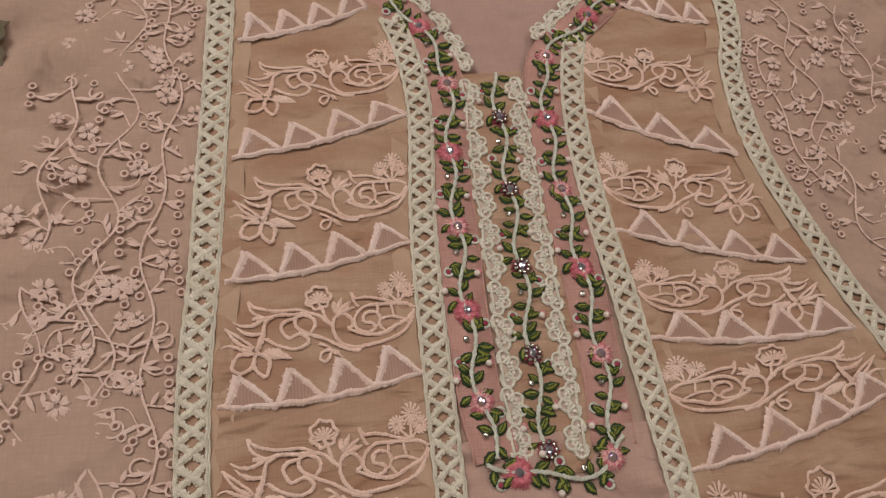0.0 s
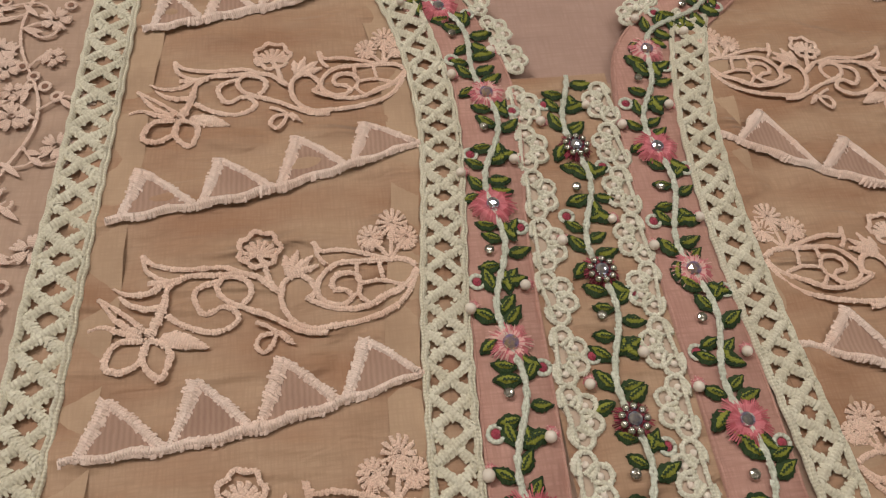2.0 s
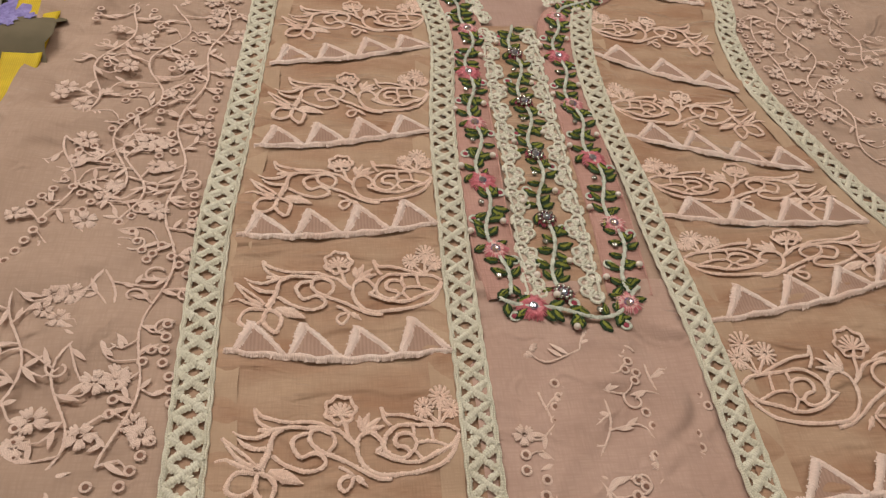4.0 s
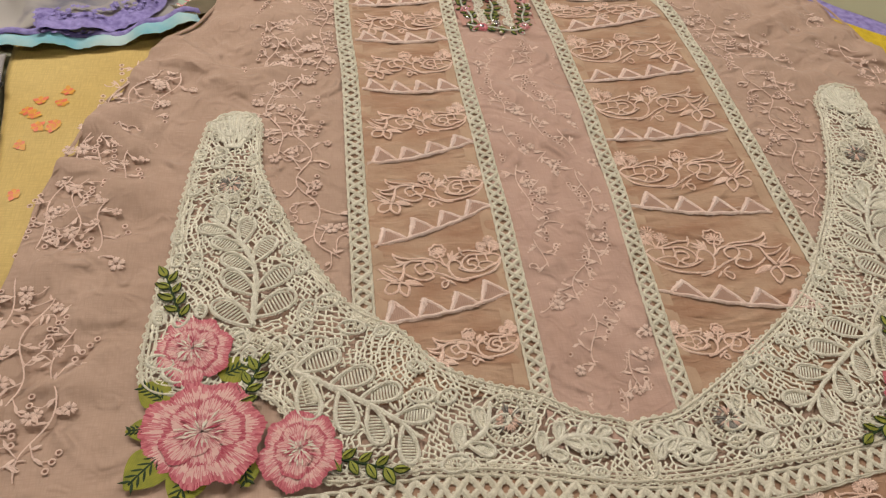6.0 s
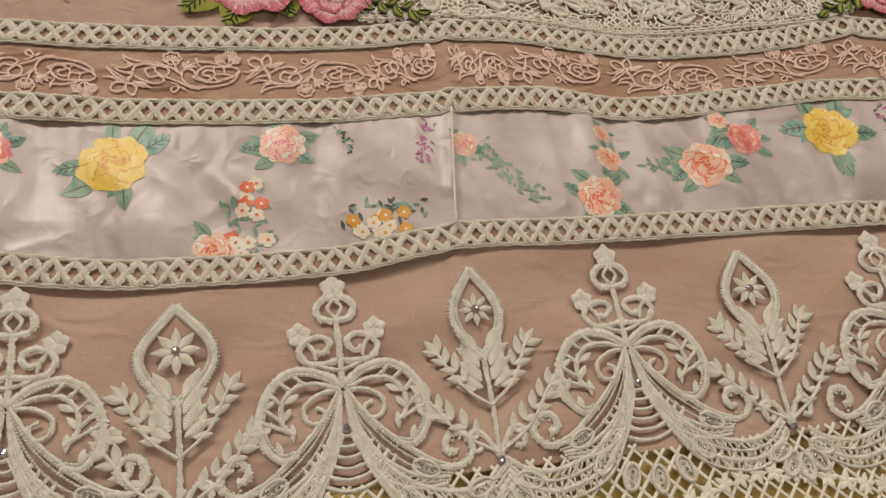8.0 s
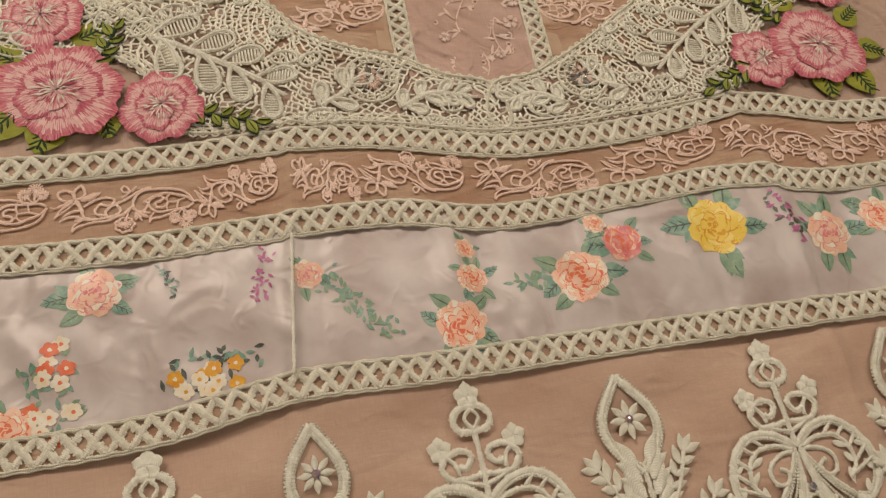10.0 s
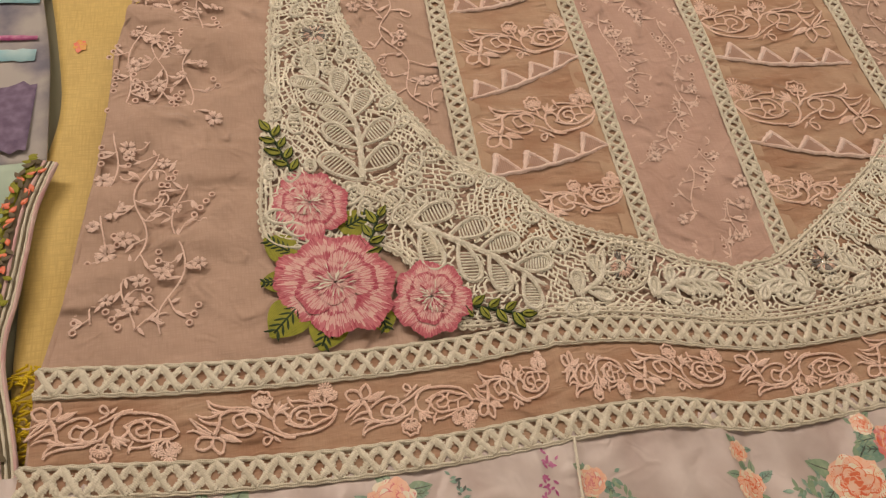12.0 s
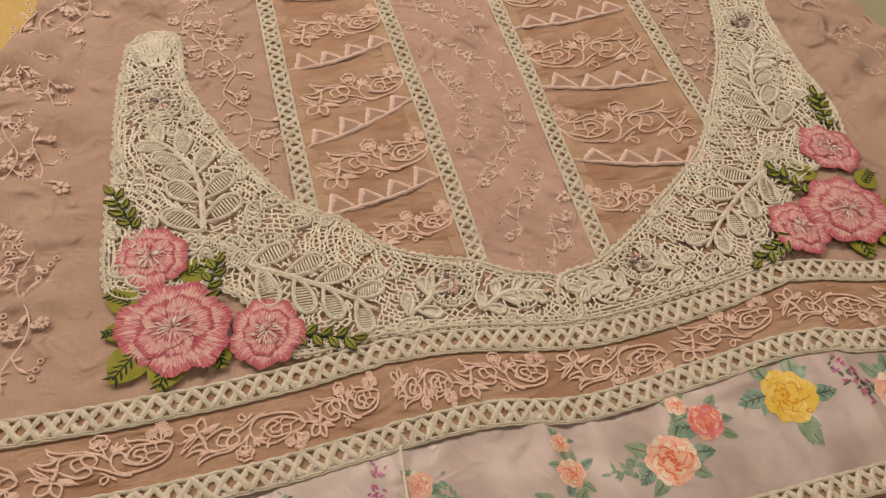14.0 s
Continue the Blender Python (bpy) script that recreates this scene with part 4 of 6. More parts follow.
def beaded_vine(pts, z, phase, middle=False):
    """Silver stem with paired leaves, pearls, ringed knots and a flower every 40 mm."""
    rnd = random.Random(int(phase * 1000) + 7)
    c = spline(pts, 0.0015)
    n = normals(c)
    run = np.r_[0, np.cumsum(np.linalg.norm(np.diff(c, axis=0), axis=1))]
    wav = 0.0022 * np.sin((run - phase) / 0.040 * 2 * math.pi)
    c = c + n * wav[:, None]
    a = Acc()
    for o in (-0.0006, 0.0006):
        tw = o * 0.4 * np.cos(run * 1600)
        stroke(a, c + n * (tw + o * 0.5)[:, None], 0.0011, z + 0.0014, 0.0006, 0, sat=0.0006, slant=0.5)
    part("vine_stem", a, SILVER, placket, "silvery twisted stem")
    s = phase % 0.040 - 0.040
    while s < run[-1]:
        for ds, sd, off, an in ((0.007, 1, 0.0006, 0.7), (0.0085, -1, 0.0006, 0.5), (0.0145, 1, 0.0006, 0.6), (0.0155, -1, 0.0006, 0.75), (0.021, -1, 0.0006, -0.7), (0.022, 1, 0.0006, -0.5), (0.029, 1, 0.0006, 0.5), (0.031, -1, 0.0006, 0.6), (0.0365, -1, 0.001, -1.0), (0.003, 1, 0.002, -0.6), (0.0045, -1, 0.001, 0.3), (0.018, -1, 0.001, 0.2), (0.0255, -1, 0.001, 0.4), (0.034, 1, 0.001, 0.7)):
            q = s + ds + rnd.uniform(-0.0012, 0.0012)
            if not 0.001 < q < run[-1] - 0.002:
                continue
            i = int(np.searchsorted(run, q))
            t = c[min(i + 1, len(c) - 1)] - c[i - 1]
            ang = math.atan2(t[1], t[0]) + sd * (math.pi / 2 - an * 1.05) + rnd.uniform(-0.5, 0.5)
            p = c[i] + n[i] * sd * off
            shared("leaf", LEAVES[rnd.randrange(4)], placket, on(p[0], p[1], z + 0.0006, ang, rnd.uniform(0.74, 0.98)))
        for ds, sd, off, kind in ((0.0095, 1, 0.0068, "pearl"), (0.0165, -1, 0.0070, "pearl"), (0.0175, 1, 0.0058, "ring"), (0.0275, 1, 0.0042, "stone"), (0.0345, -1, 0.0055, "ring")):
            q = s + ds
            if not 0.001 < q < run[-1] - 0.002:
                continue
            i = int(np.searchsorted(run, q))
            p = c[i] + n[i] * sd * off
            if kind == "pearl":
                shared("pearl", PEARLM, placket, on(p[0], p[1], z + 0.0017, 0, rnd.uniform(0.92, 1.08)))
                shared("bud", FLOWERS[1], placket, on(p[0] + 0.0008, p[1] + 0.001, z + 0.0003, rnd.random() * 6, 0.36))
            elif kind == "ring":
                a = Acc()
                ring(a, p[0], p[1], 0.0019, 0.0011, z + 0.0006, 0, 12)
                dome(a, p[0], p[1], 0.0012, z + 0.0006, 0.0007, 1, 8, 2)
                part("ringed_knot", a, [SILVER, ROSE1], placket)
            else:
                shared("stone", STONEB, placket, on(p[0], p[1], z + 0.0013, rnd.random()))
        q = s + 0.0005
        if 0.003 < q < run[-1] - 0.001:
            i = int(np.searchsorted(run, q))
            p = c[i] - n[i] * wav[i] * 0.6
            k = 2 if middle else int(round(s / 0.040)) % 2
            shared("flower", FLOWERS[k], placket, on(p[0], p[1], z + 0.0010, rnd.random() * 6))
            if middle:
                for j in range(9):
                    an = j * 2 * math.pi / 9
                    shared("bead", SEED, placket, on(p[0] + 0.0031 * math.cos(an), p[1] + 0.0031 * math.sin(an), z + 0.0026))
                shared("stone", STONE, placket, on(p[0], p[1], z + 0.0028))
            else:
                shared("stone", STONEY if k else STONE, placket, on(p[0], p[1], z + 0.0022, rnd.random()))
        s += 0.040


beaded_vine(LINES["left"][::-1], 0.0019, 0.022)
beaded_vine(LINES["right"][::-1], 0.0019, 0.0375)
beaded_vine(LINES["middle"][::-1], 0.0010, 0.0025, True)
beaded_vine([(0.022, 0.152), (0.036, 0.1445), (0.052, 0.142), (0.068, 0.1445), (0.080, 0.153)], 0.0019, 0.012)


def scallop(x, y, ang, size=0.0078):
    """A fan of crochet lace: four round lobes about a half ring, flat side along the strip."""
    a = Acc()
    d, e = np.array([math.cos(ang), math.sin(ang)]), np.array([-math.sin(ang), math.cos(ang)])
    o = np.array([x, y])
    for q in (-1.25, -0.42, 0.42, 1.25):
        u = d * math.cos(q) + e * math.sin(q)
        w = -d * math.sin(q) + e * math.cos(q)
        for k, wd in ((1.0, 0.0013),):
            lobe = [o + u * size * (0.62 + 0.42 * k * math.cos(t)) + w * size * 0.34 * k * math.sin(t) for t in np.linspace(-2.5, 2.5, 15)]
            stroke(a, np.array(lobe), wd, 0.0019, 0.0007, 0, sat=0.0005 if k == 1 else 0)
        for r in (0.35, 0.62):
            m = o + u * size * r
            stroke(a, np.array([m - w * size * 0.22, m + u * size * 0.08, m + w * size * 0.22]), 0.0005, 0.0018, 0.0004, 0)
        m = o + u * size * 0.66
        dome(a, m[0], m[1], 0.0009, 0.0019, 0.0008, 1, 8, 3)
        petal(a, x, y, ang + q, size * 0.98, size * 0.8, 0.0013, 0.0001, 2, 7, 1.2)
    stroke(a, np.array([o - e * size * 0.95, o, o + e * size * 0.95]), 0.0012, 0.0019, 0.0007, 0, sat=0.0005)
    part("scallop", a, [WHITE, PEARL, SHEER], placket, "off-white crochet scallop")


for k in range(12):
    y = 0.330 - 0.0158 * k
    sl, sr = 0.0395 - 0.0006 * k, 0.0695 - 0.0006 * k
    scallop(sl, y, random.uniform(-0.15, 0.15))
    scallop(sr, y, math.pi + random.uniform(-0.15, 0.15))
for key, sg in (("left", 1), ("right", -1)):
    c = spline([p for p in LINES[key] if p[1] > 0.338], 0.001)
    n = normals(c)
    run = np.r_[0, np.cumsum(np.linalg.norm(np.diff(c, axis=0), axis=1))]
    for s in np.arange(0.004, run[-1] - 0.002, 0.0125):
        i = int(np.searchsorted(run, s))
        d = n[i] * sg
        p = c[i] + d * 0.0105
        scallop(p[0], p[1], math.atan2(d[1], d[0]), 0.0068)

# ---- the broad appliqued lace and its roses ----
LACE_L = [(-0.194, 0.023), (-0.204, -0.037), (-0.209, -0.096), (-0.215, -0.137), (-0.217, -0.19), (-0.19, -0.2), (-0.16, -0.2), (-0.142, -0.215), (-0.125, -0.253), (-0.07, -0.2545), (-0.02, -0.26), (0.047, -0.273),
          (0.047, -0.243), (0.021, -0.231), (-0.003, -0.217), (-0.028, -0.209), (-0.056, -0.193), (-0.076, -0.167), (-0.101, -0.151), (-0.119, -0.123), (-0.14, -0.077), (-0.157, -0.026), (-0.158, 0.022), (-0.172, 0.034)]
LACE_R = [(0.341, 0.039), (0.33, -0.026), (0.319, -0.09), (0.318, -0.15), (0.3, -0.19), (0.255, -0.205), (0.228, -0.225), (0.2, -0.262), (0.125, -0.272), (0.047, -0.273),
          (0.047, -0.243), (0.075, -0.237), (0.105, -0.222), (0.138, -0.201), (0.19, -0.164), (0.225, -0.12), (0.262, -0.065), (0.290, 0.0), (0.300, 0.03), (0.322, 0.045)]


def inside(poly, x, y):
    hit, j = False, len(poly) - 1
    for i in range(len(poly)):
        (x0, y0), (x1, y1) = poly[i], poly[j]
        if (y0 > y) != (y1 > y) and x < (x1 - x0) * (y - y0) / (y1 - y0) + x0:
            hit = not hit
        j = i
    return hit


def clipped(acc, c, w, z, ok, mi=0):
    """Lays only those stretches of a curve that pass the test."""
    run = []
    for p in list(c) + [None]:
        if p is not None and ok(p[0], p[1]):
            run.append(p)
        else:
            if len(run) > 1:
                stroke(acc, np.array(run), w, z, None, mi)
            run = []


LEAFZ = []


def lace_sprig(stem_pts, pairs, size, shrink=0.08):
    """A raised lace branch with open looped leaves, each filled with fine threads."""
    a = Acc()
    stem = spline(stem_pts, 0.003)
    t = np.gradient(stem, axis=0)
    stroke(a, stem, 0.0034, 0.0036, 0.0011, 0, taper=(1.2, 1, 0.7), sat=0.0007)
    for p in stem:
        LEAFZ.append((p[0], p[1], 1.0, 0.0, 0.0026, 0.0026))
    for k in range(pairs):
        for sg in (-1, 1):
            i = int((k + (0.15 if sg > 0 else 0.45)) / pairs * (len(stem) - 1))
            b, ang = stem[i], math.atan2(t[i][1], t[i][0])
            q = ang + sg * (0.92 - 0.06 * k)
            ln = size * (1 - shrink * k)
            u, w = np.array([math.cos(q), math.sin(q)]), np.array([-math.sin(q), math.cos(q)])
            an = np.linspace(0, 2 * math.pi, 24)
            lobe = b + u * (ln * 0.5 * (1 - np.cos(an)))[:, None] + w * (ln * 0.32 * np.sin(an) * (0.35 + 0.65 * (1 - np.cos(an)) / 2))[:, None]
            stroke(a, lobe, 0.0023, 0.0035, 0.0010, 0, sat=0.0007)
            stroke(a, b + (lobe - b) * 0.84 + u * ln * 0.07, 0.0009, 0.0030, 0.0006, 0)
            for v in np.arange(0.28, 0.92, 0.075):
                h = ln * 0.25 * math.sin(math.pi * v ** 1.4) ** 0.7
                stroke(a, np.array([b + u * (ln * v - 0.001) - w * h, b + u * ln * v, b + u * (ln * v + 0.0012) + w * h]), 0.0012, 0.0026, 0.0005, 0)
            c = b + u * ln * 0.55
            LEAFZ.append((c[0], c[1], u[0], u[1], ln * 0.5, ln * 0.26))
    part("lace_sprig", a, WHITE, kurta, "raised cream lace leaf spray")


def on_leaf(x, y, grow=1.0):
    for cx, cy, ux, uy, la, lb in LEAFZ:
        dx, dy = x - cx, y - cy
        if ((dx * ux + dy * uy) / (la * grow)) ** 2 + ((dy * ux - dx * uy) / (lb * grow)) ** 2 < 1:
            return True
    return False


lace_sprig([(-0.160, -0.158), (-0.159, -0.118), (-0.171, -0.089), (-0.188, -0.072)], 5, 0.029)
lace_sprig([(-0.137, -0.190), (-0.112, -0.205), (-0.087, -0.222), (-0.070, -0.238)], 4, 0.028)
lace_sprig([(-0.052, -0.246), (-0.036, -0.236), (-0.03, -0.22)], 2, 0.015)
lace_sprig([(-0.008, -0.252), (0.012, -0.244), (0.036, -0.25)], 4, 0.012, 0.04)
lace_sprig([(0.262, -0.160), (0.264, -0.12), (0.278, -0.092), (0.298, -0.075)], 5, 0.028)
lace_sprig([(0.226, -0.196), (0.198, -0.21), (0.172, -0.228), (0.152, -0.245)], 4, 0.027)
lace_sprig([(0.128, -0.256), (0.112, -0.248), (0.105, -0.232)], 2, 0.014)
lace_sprig([(0.088, -0.262), (0.070, -0.252), (0.052, -0.256)], 4, 0.012, 0.04)


def lace(poly, seeds, name_label):
    """Net of gently bowed rows tied by staggered bars, turned a different way from patch to patch."""
    rnd = random.Random(5)
    a = Acc()
    sd = np.array(seeds)

    def cell(x, y):
        return int(np.argmin((sd[:, 0] - x) ** 2 + (sd[:, 1] - y) ** 2))

    for k, (cx, cy) in enumerate(seeds):
        ok = lambda x, y: inside(poly, x, y) and cell(x, y) == k and not on_leaf(x, y)
        turn, far = rnd.uniform(0, 6.28), rnd.choice((0.0, 0.035, 0.05))
        gap = rnd.choice((0.0029, 0.0033, 0.0038))
        ox, oy = cx + far * math.cos(turn), cy + far * math.sin(turn)
        for row, r in enumerate(np.arange(max(0.004, far - 0.045), far + 0.045, gap)):
            n = max(10, int(r * 2 * math.pi / 0.0022))
            q = np.linspace(0, 2 * math.pi, n)
            wob = r + 0.0005 * np.sin(q * r / 0.0011 + row) + 0.0007 * np.sin(q * r / 0.0043 + 2.3 * row) + 0.0003 * rnd.uniform(-1, 1)
            clipped(a, np.stack([ox + wob * np.cos(q), oy + wob * np.sin(q)], 1), 0.0016 if row % 3 == 0 else 0.0012, 0.0027, ok)
            m = max(5, int(r * 2 * math.pi / (gap * 1.05)))
            for j in range(m):
                an = (j + 0.5 * (row % 2) + rnd.uniform(-0.3, 0.3)) * 2 * math.pi / m
                if rnd.random() < 0.08:
                    continue
                p0 = (ox + r * math.cos(an), oy + r * math.sin(an))
                p1 = (ox + (r + gap) * math.cos(an + 0.25 * gap / r), oy + (r + gap) * math.sin(an + 0.25 * gap / r))
                if ok(*p0) and ok(*p1):
                    stroke(a, np.array([p0, p1]), 0.0012, 0.0025, 0.0005, 0)
    part("lace_ground", a, CREAMFLAT, kurta, name_label)
    a = Acc()
    loop = spline(poly + poly[:1], 0.002)
    n = normals(loop)
    stroke(a, loop, 0.0021, 0.0030, 0.0010, sat=0.0007)
    for s in (0.0028, 0.0052):
        clipped(a, loop + n * s, 0.0013, 0.0028, lambda x, y: inside(poly, x, y))
        clipped(a, loop - n * s, 0.0013, 0.0028, lambda x, y: inside(poly, x, y))
    for i in range(0, len(loop) - 4, 3):
        p = loop[i]
        ring(a, p[0], p[1], 0.0021, 0.0011, 0.0028, 0, 8)
    part("lace_border", a, CREAM, kurta, "corded edge of the cream lace")


SEED_L = [(-0.176, 0.018), (-0.175, -0.043), (-0.2, -0.085), (-0.165, -0.09), (-0.19, -0.125), (-0.145, -0.125), (-0.205, -0.165), (-0.165, -0.165), (-0.12, -0.165), (-0.13, -0.2), (-0.09, -0.19), (-0.1, -0.235), (-0.06, -0.225), (-0.022, -0.231), (0.015, -0.25), (0.045, -0.262)]
SEED_R = [(0.32, 0.025), (0.297, -0.04), (0.315, -0.07), (0.28, -0.085), (0.3, -0.12), (0.255, -0.125), (0.3, -0.165), (0.26, -0.165), (0.215, -0.165), (0.225, -0.2), (0.18, -0.19), (0.185, -0.235), (0.15, -0.225), (0.103, -0.244), (0.07, -0.262), (0.135, -0.255)]
lace(LACE_L, SEED_L, "cream guipure lace mesh applique")
lace(LACE_R, SEED_R, "cream guipure lace mesh applique")


def lace_leaves(poly, cx, cy, count, seed):
    """Raised looped leaves strewn over the lace, fanning away from the roses."""
    rnd = random.Random(seed)
    put = []
    xs, ys = [p[0] for p in poly], [p[1] for p in poly]
    tries = 0
    while len(put) < count and tries < 6000:
        tries += 1
        x, y = rnd.uniform(min(xs), max(xs)), rnd.uniform(min(ys), max(ys))
        an = math.atan2(y - cy, x - cx) + rnd.uniform(-0.9, 0.9)
        ln = rnd.uniform(0.009, 0.016)
        tip = (x + ln * math.cos(an), y + ln * math.sin(an))
        if not (inside(poly, x, y) and inside(poly, *tip)) or any((x - q[0]) ** 2 + (y - q[1]) ** 2 < 0.0085**2 for q in put) or on_leaf(x, y, 1.1) or on_leaf((x + tip[0]) / 2, (y + tip[1]) / 2, 1.12) or on_leaf(*tip, 1.05):
            continue
        put.append((x, y))
        a = Acc()
        u, w = np.array([math.cos(an), math.sin(an)]), np.array([-math.sin(an), math.cos(an)])
        t = np.linspace(0, 2 * math.pi, 15)
        b = np.array([x, y])
        stroke(a, b + u * (ln * 0.5 * (1 - np.cos(t)))[:, None] + w * (ln * 0.30 * np.sin(t))[:, None], 0.0020, 0.0034, 0.0009, 0, sat=0.0007)
        for v in (0.3, 0.5, 0.7):
            stroke(a, np.array([b + u * ln * v - w * ln * 0.2, b + u * ln * (v + 0.08) + w * ln * 0.2]), 0.0010, 0.003, 0.0008, 0)
        part("lace_leaf", a, WHITE, kurta)


lace_leaves(LACE_L, -0.185, -0.22, 60, 1)
lace_leaves(LACE_R, 0.272, -0.23, 60, 2)


def rose_fan(cx, cy, a0, a1):
    """Laddered arcs of lace that frame the roses."""
    a = Acc()
    q = np.linspace(a0, a1, 36)
    for r, w in ((0.050, 0.0018), (0.0545, 0.0012), (0.060, 0.0022), (0.0645, 0.0012)):
        stroke(a, np.stack([cx + r * np.cos(q), cy + r * np.sin(q)], 1), w, 0.0030, 0.0009, 0)
    for an in np.linspace(a0, a1, 30):
        d = np.array([math.cos(an), math.sin(an)])
        stroke(a, np.array([np.array([cx, cy]) + d * 0.0545, np.array([cx, cy]) + d * 0.060]), 0.0013, 0.0030, 0.0007, 0)
    part("lace_arc", a, CREAM, kurta, "laddered cream lace arc round the roses")


def lace_crest(x, y, tilt):
    """Lobed head of the lace: five round-ended bands that run together downwards."""
    a = Acc()
    for k in range(5):
        q = tilt + (k - 2) * 0.62
        u, w = np.array([math.cos(q), math.sin(q)]), np.array([-math.sin(q), math.cos(q)])
        foot = np.array([x, y]) + np.array([0.0018 * (2 - k), -0.022])
        tip = np.array([x, y]) + u * 0.014
        petal(a, x - u[0] * 0.004, y - u[1] * 0.004, q, 0.021, 0.0135, 0.0024, 0.0005, 0, 8, 1.5)
        for o in (-0.0034, 0.0, 0.0034):
            stroke(a, spline([foot + (o * 0.5, 0), (foot + tip) / 2 + w * o * 0.7, tip + w * o - u * abs(o) * 0.6], 0.002), 0.0017, 0.0031, 0.0007, 0)
        an = np.linspace(-1.9, 1.9, 14)
        stroke(a, tip - u * 0.003 + u * (0.0062 * np.cos(an))[:, None] + w * (0.0062 * np.sin(an))[:, None], 0.0017, 0.0031, 0.0008, 0, sat=0.0007)
    part("lace_crest", a, WHITE, kurta, "lobed cream lace crest")


lace_crest(-0.176, 0.018, 1.6)
lace_crest(0.319, 0.028, 1.55)
rose_fan(-0.185, -0.218, 0.12, 1.2)
rose_fan(0.272, -0.228, 1.95, 3.0)


def medallion(x, y, r):
    a = Acc()
    for rr, w in ((r, 0.0019), (r * 0.74, 0.0012)):
        ring(a, x, y, rr, w, 0.0036, 0, 26)
    for k in range(20):
        an = k * math.pi / 10
        d = np.array([math.cos(an), math.sin(an)])
        stroke(a, np.array([(x, y) + d * r * 0.72, (x, y) + d * r]), 0.0011, 0.0034, 0.0009, 0)
    for k in range(34):
        an = k * math.pi / 17 + random.uniform(-0.06, 0.06)
        d = np.array([math.cos(an), math.sin(an)])
        r0, r1 = r * random.uniform(0.08, 0.3), r * random.uniform(0.42, 0.68)
        stroke(a, np.array([(x, y) + d * r0, (x, y) + d * (r0 + r1) / 2, (x, y) + d * r1]), 0.0009, 0.0037, 0.0006, 2 if r1 > r * 0.55 else 1, taper=(0.7, 1.2, 0.5))
    md = part("medallion", a, [CREAM, PALET, GREYT], kurta, "round lace medallion with pink and grey threads")
    for k in range(5):
        an = k * 2 * math.pi / 5
        shared("bead", SEED, md, on(x + 0.0024 * math.cos(an), y + 0.0024 * math.sin(an), 0.0042, 0, 0.7))


for q in ((-0.176, -0.043), (-0.022, -0.231), (0.103, -0.244), (0.297, -0.04)):
    medallion(*q, 0.015)


def petal_mesh(r0, r1, half, tints, seed):
    """One embroidered petal: columns of satin stitch, each column changing thread at its own length."""
    rnd = random.Random(seed)
    a = Acc()
    n = 57
    v, uv, f, m = [], [], [], []
    cuts = np.linspace(0, 1, len(tints) + 1)
    for i in range(n):
        t = i / (n - 1) * 2 - 1
        an = t * half
        edge = r1 * (1 - 0.30 * abs(t) ** 3.2 + 0.03 * math.sin(t * 7 + seed)) * rnd.uniform(0.975, 1.02)
        for j, q in enumerate(cuts):
            qq = q + (rnd.uniform(-0.48, 0.48) / len(tints) if 0 < j < len(tints) else 0)
            r = r0 + (edge - r0) * qq
            z = 0.0009 * math.sin(math.pi * (0.12 + 0.8 * q)) * (1 - 0.55 * t * t) + 0.00022 * (i % 2)
            v.append((r * math.cos(an), r * math.sin(an), z))
            uv.append((an * r1, r))
    k = len(cuts)
    for i in range(n - 1):
        for j in range(k - 1):
            f.append((k * i + j, k * i + 1 + j, k * i + k + 1 + j, k * i + k + j))
            dark = rnd.random()
            m.append(max(0, tints[j] - 1) if dark < 0.24 else min(3, tints[j] + 1) if dark > 0.8 else tints[j])
    a.add(v, f, uv, 0)
    a.m = m
    return a.mesh("petal", [ROSE1, ROSEM, ROSE2, ROSE3, WHITE])


def rose(x, y, r, squash, turn, label):
    rs = new("rose_applique")
    rs.parent = kurta
    rs["label"] = label
    rs.matrix_basis = on(x, y, 0.0043, turn) @ Matrix.Rotation(-turn, 4, "Z") @ Matrix.Diagonal((1, squash, 1, 1)) @ Matrix.Rotation(turn, 4, "Z")
    outer = [petal_mesh(r * 0.42, r * q, 0.60, (0, 1, 3, 3, 2, 1), s) for q, s in ((1.0, 1), (0.95, 2), (1.03, 4))]
    mid = [petal_mesh(r * 0.22, r * q, 0.72, (0, 2, 3, 3, 1), s) for q, s in ((0.70, 5), (0.64, 6))]
    inner = [petal_mesh(r * 0.03, r * q, 0.74, (3, 3, 2, 3), s) for q, s in ((0.42, 7), (0.37, 8))]
    for mes, n, z, ph in ((outer, 7, 0.0, 0.0), (mid, 5, 0.0006, 0.3), (inner, 5, 0.0012, 0.9)):
        for k in range(n):
            q = Matrix.Rotation(ph + (k + random.uniform(-0.12, 0.12)) * 2 * math.pi / n, 4, "Z")
            shared("petal", mes[k % len(mes)], rs, Matrix.Translation((0, 0, z + 0.0003 * (k % 3))) @ q)
    a = Acc()
    for k in range(46):
        an = random.uniform(0, 6.28)
        ln, st = r * random.uniform(0.10, 0.24), r * random.uniform(0.02, 0.26)
        sp = random.uniform(-0.5, 0.5)
        v = []
        for p, w, z in ((0.0, 0.0002, 0.0026), (ln / 2, 0.00042, 0.0031), (ln, 0.0002, 0.0026)):
            for s in (-1, 1):
                v.append((st * math.cos(an) + p * math.cos(an + sp) - s * w * math.sin(an + sp), st * math.sin(an) + p * math.sin(an + sp) + s * w * math.cos(an + sp), z))
        a.add(v, [(0, 1, 3, 2), (2, 3, 5, 4)], [(q[0], q[1]) for q in v], (0, 1, 1, 2)[k % 4])
    tagged(part("stamen", a, [ROSE3, WHITE, ROSE1], rs), kind="stuff")


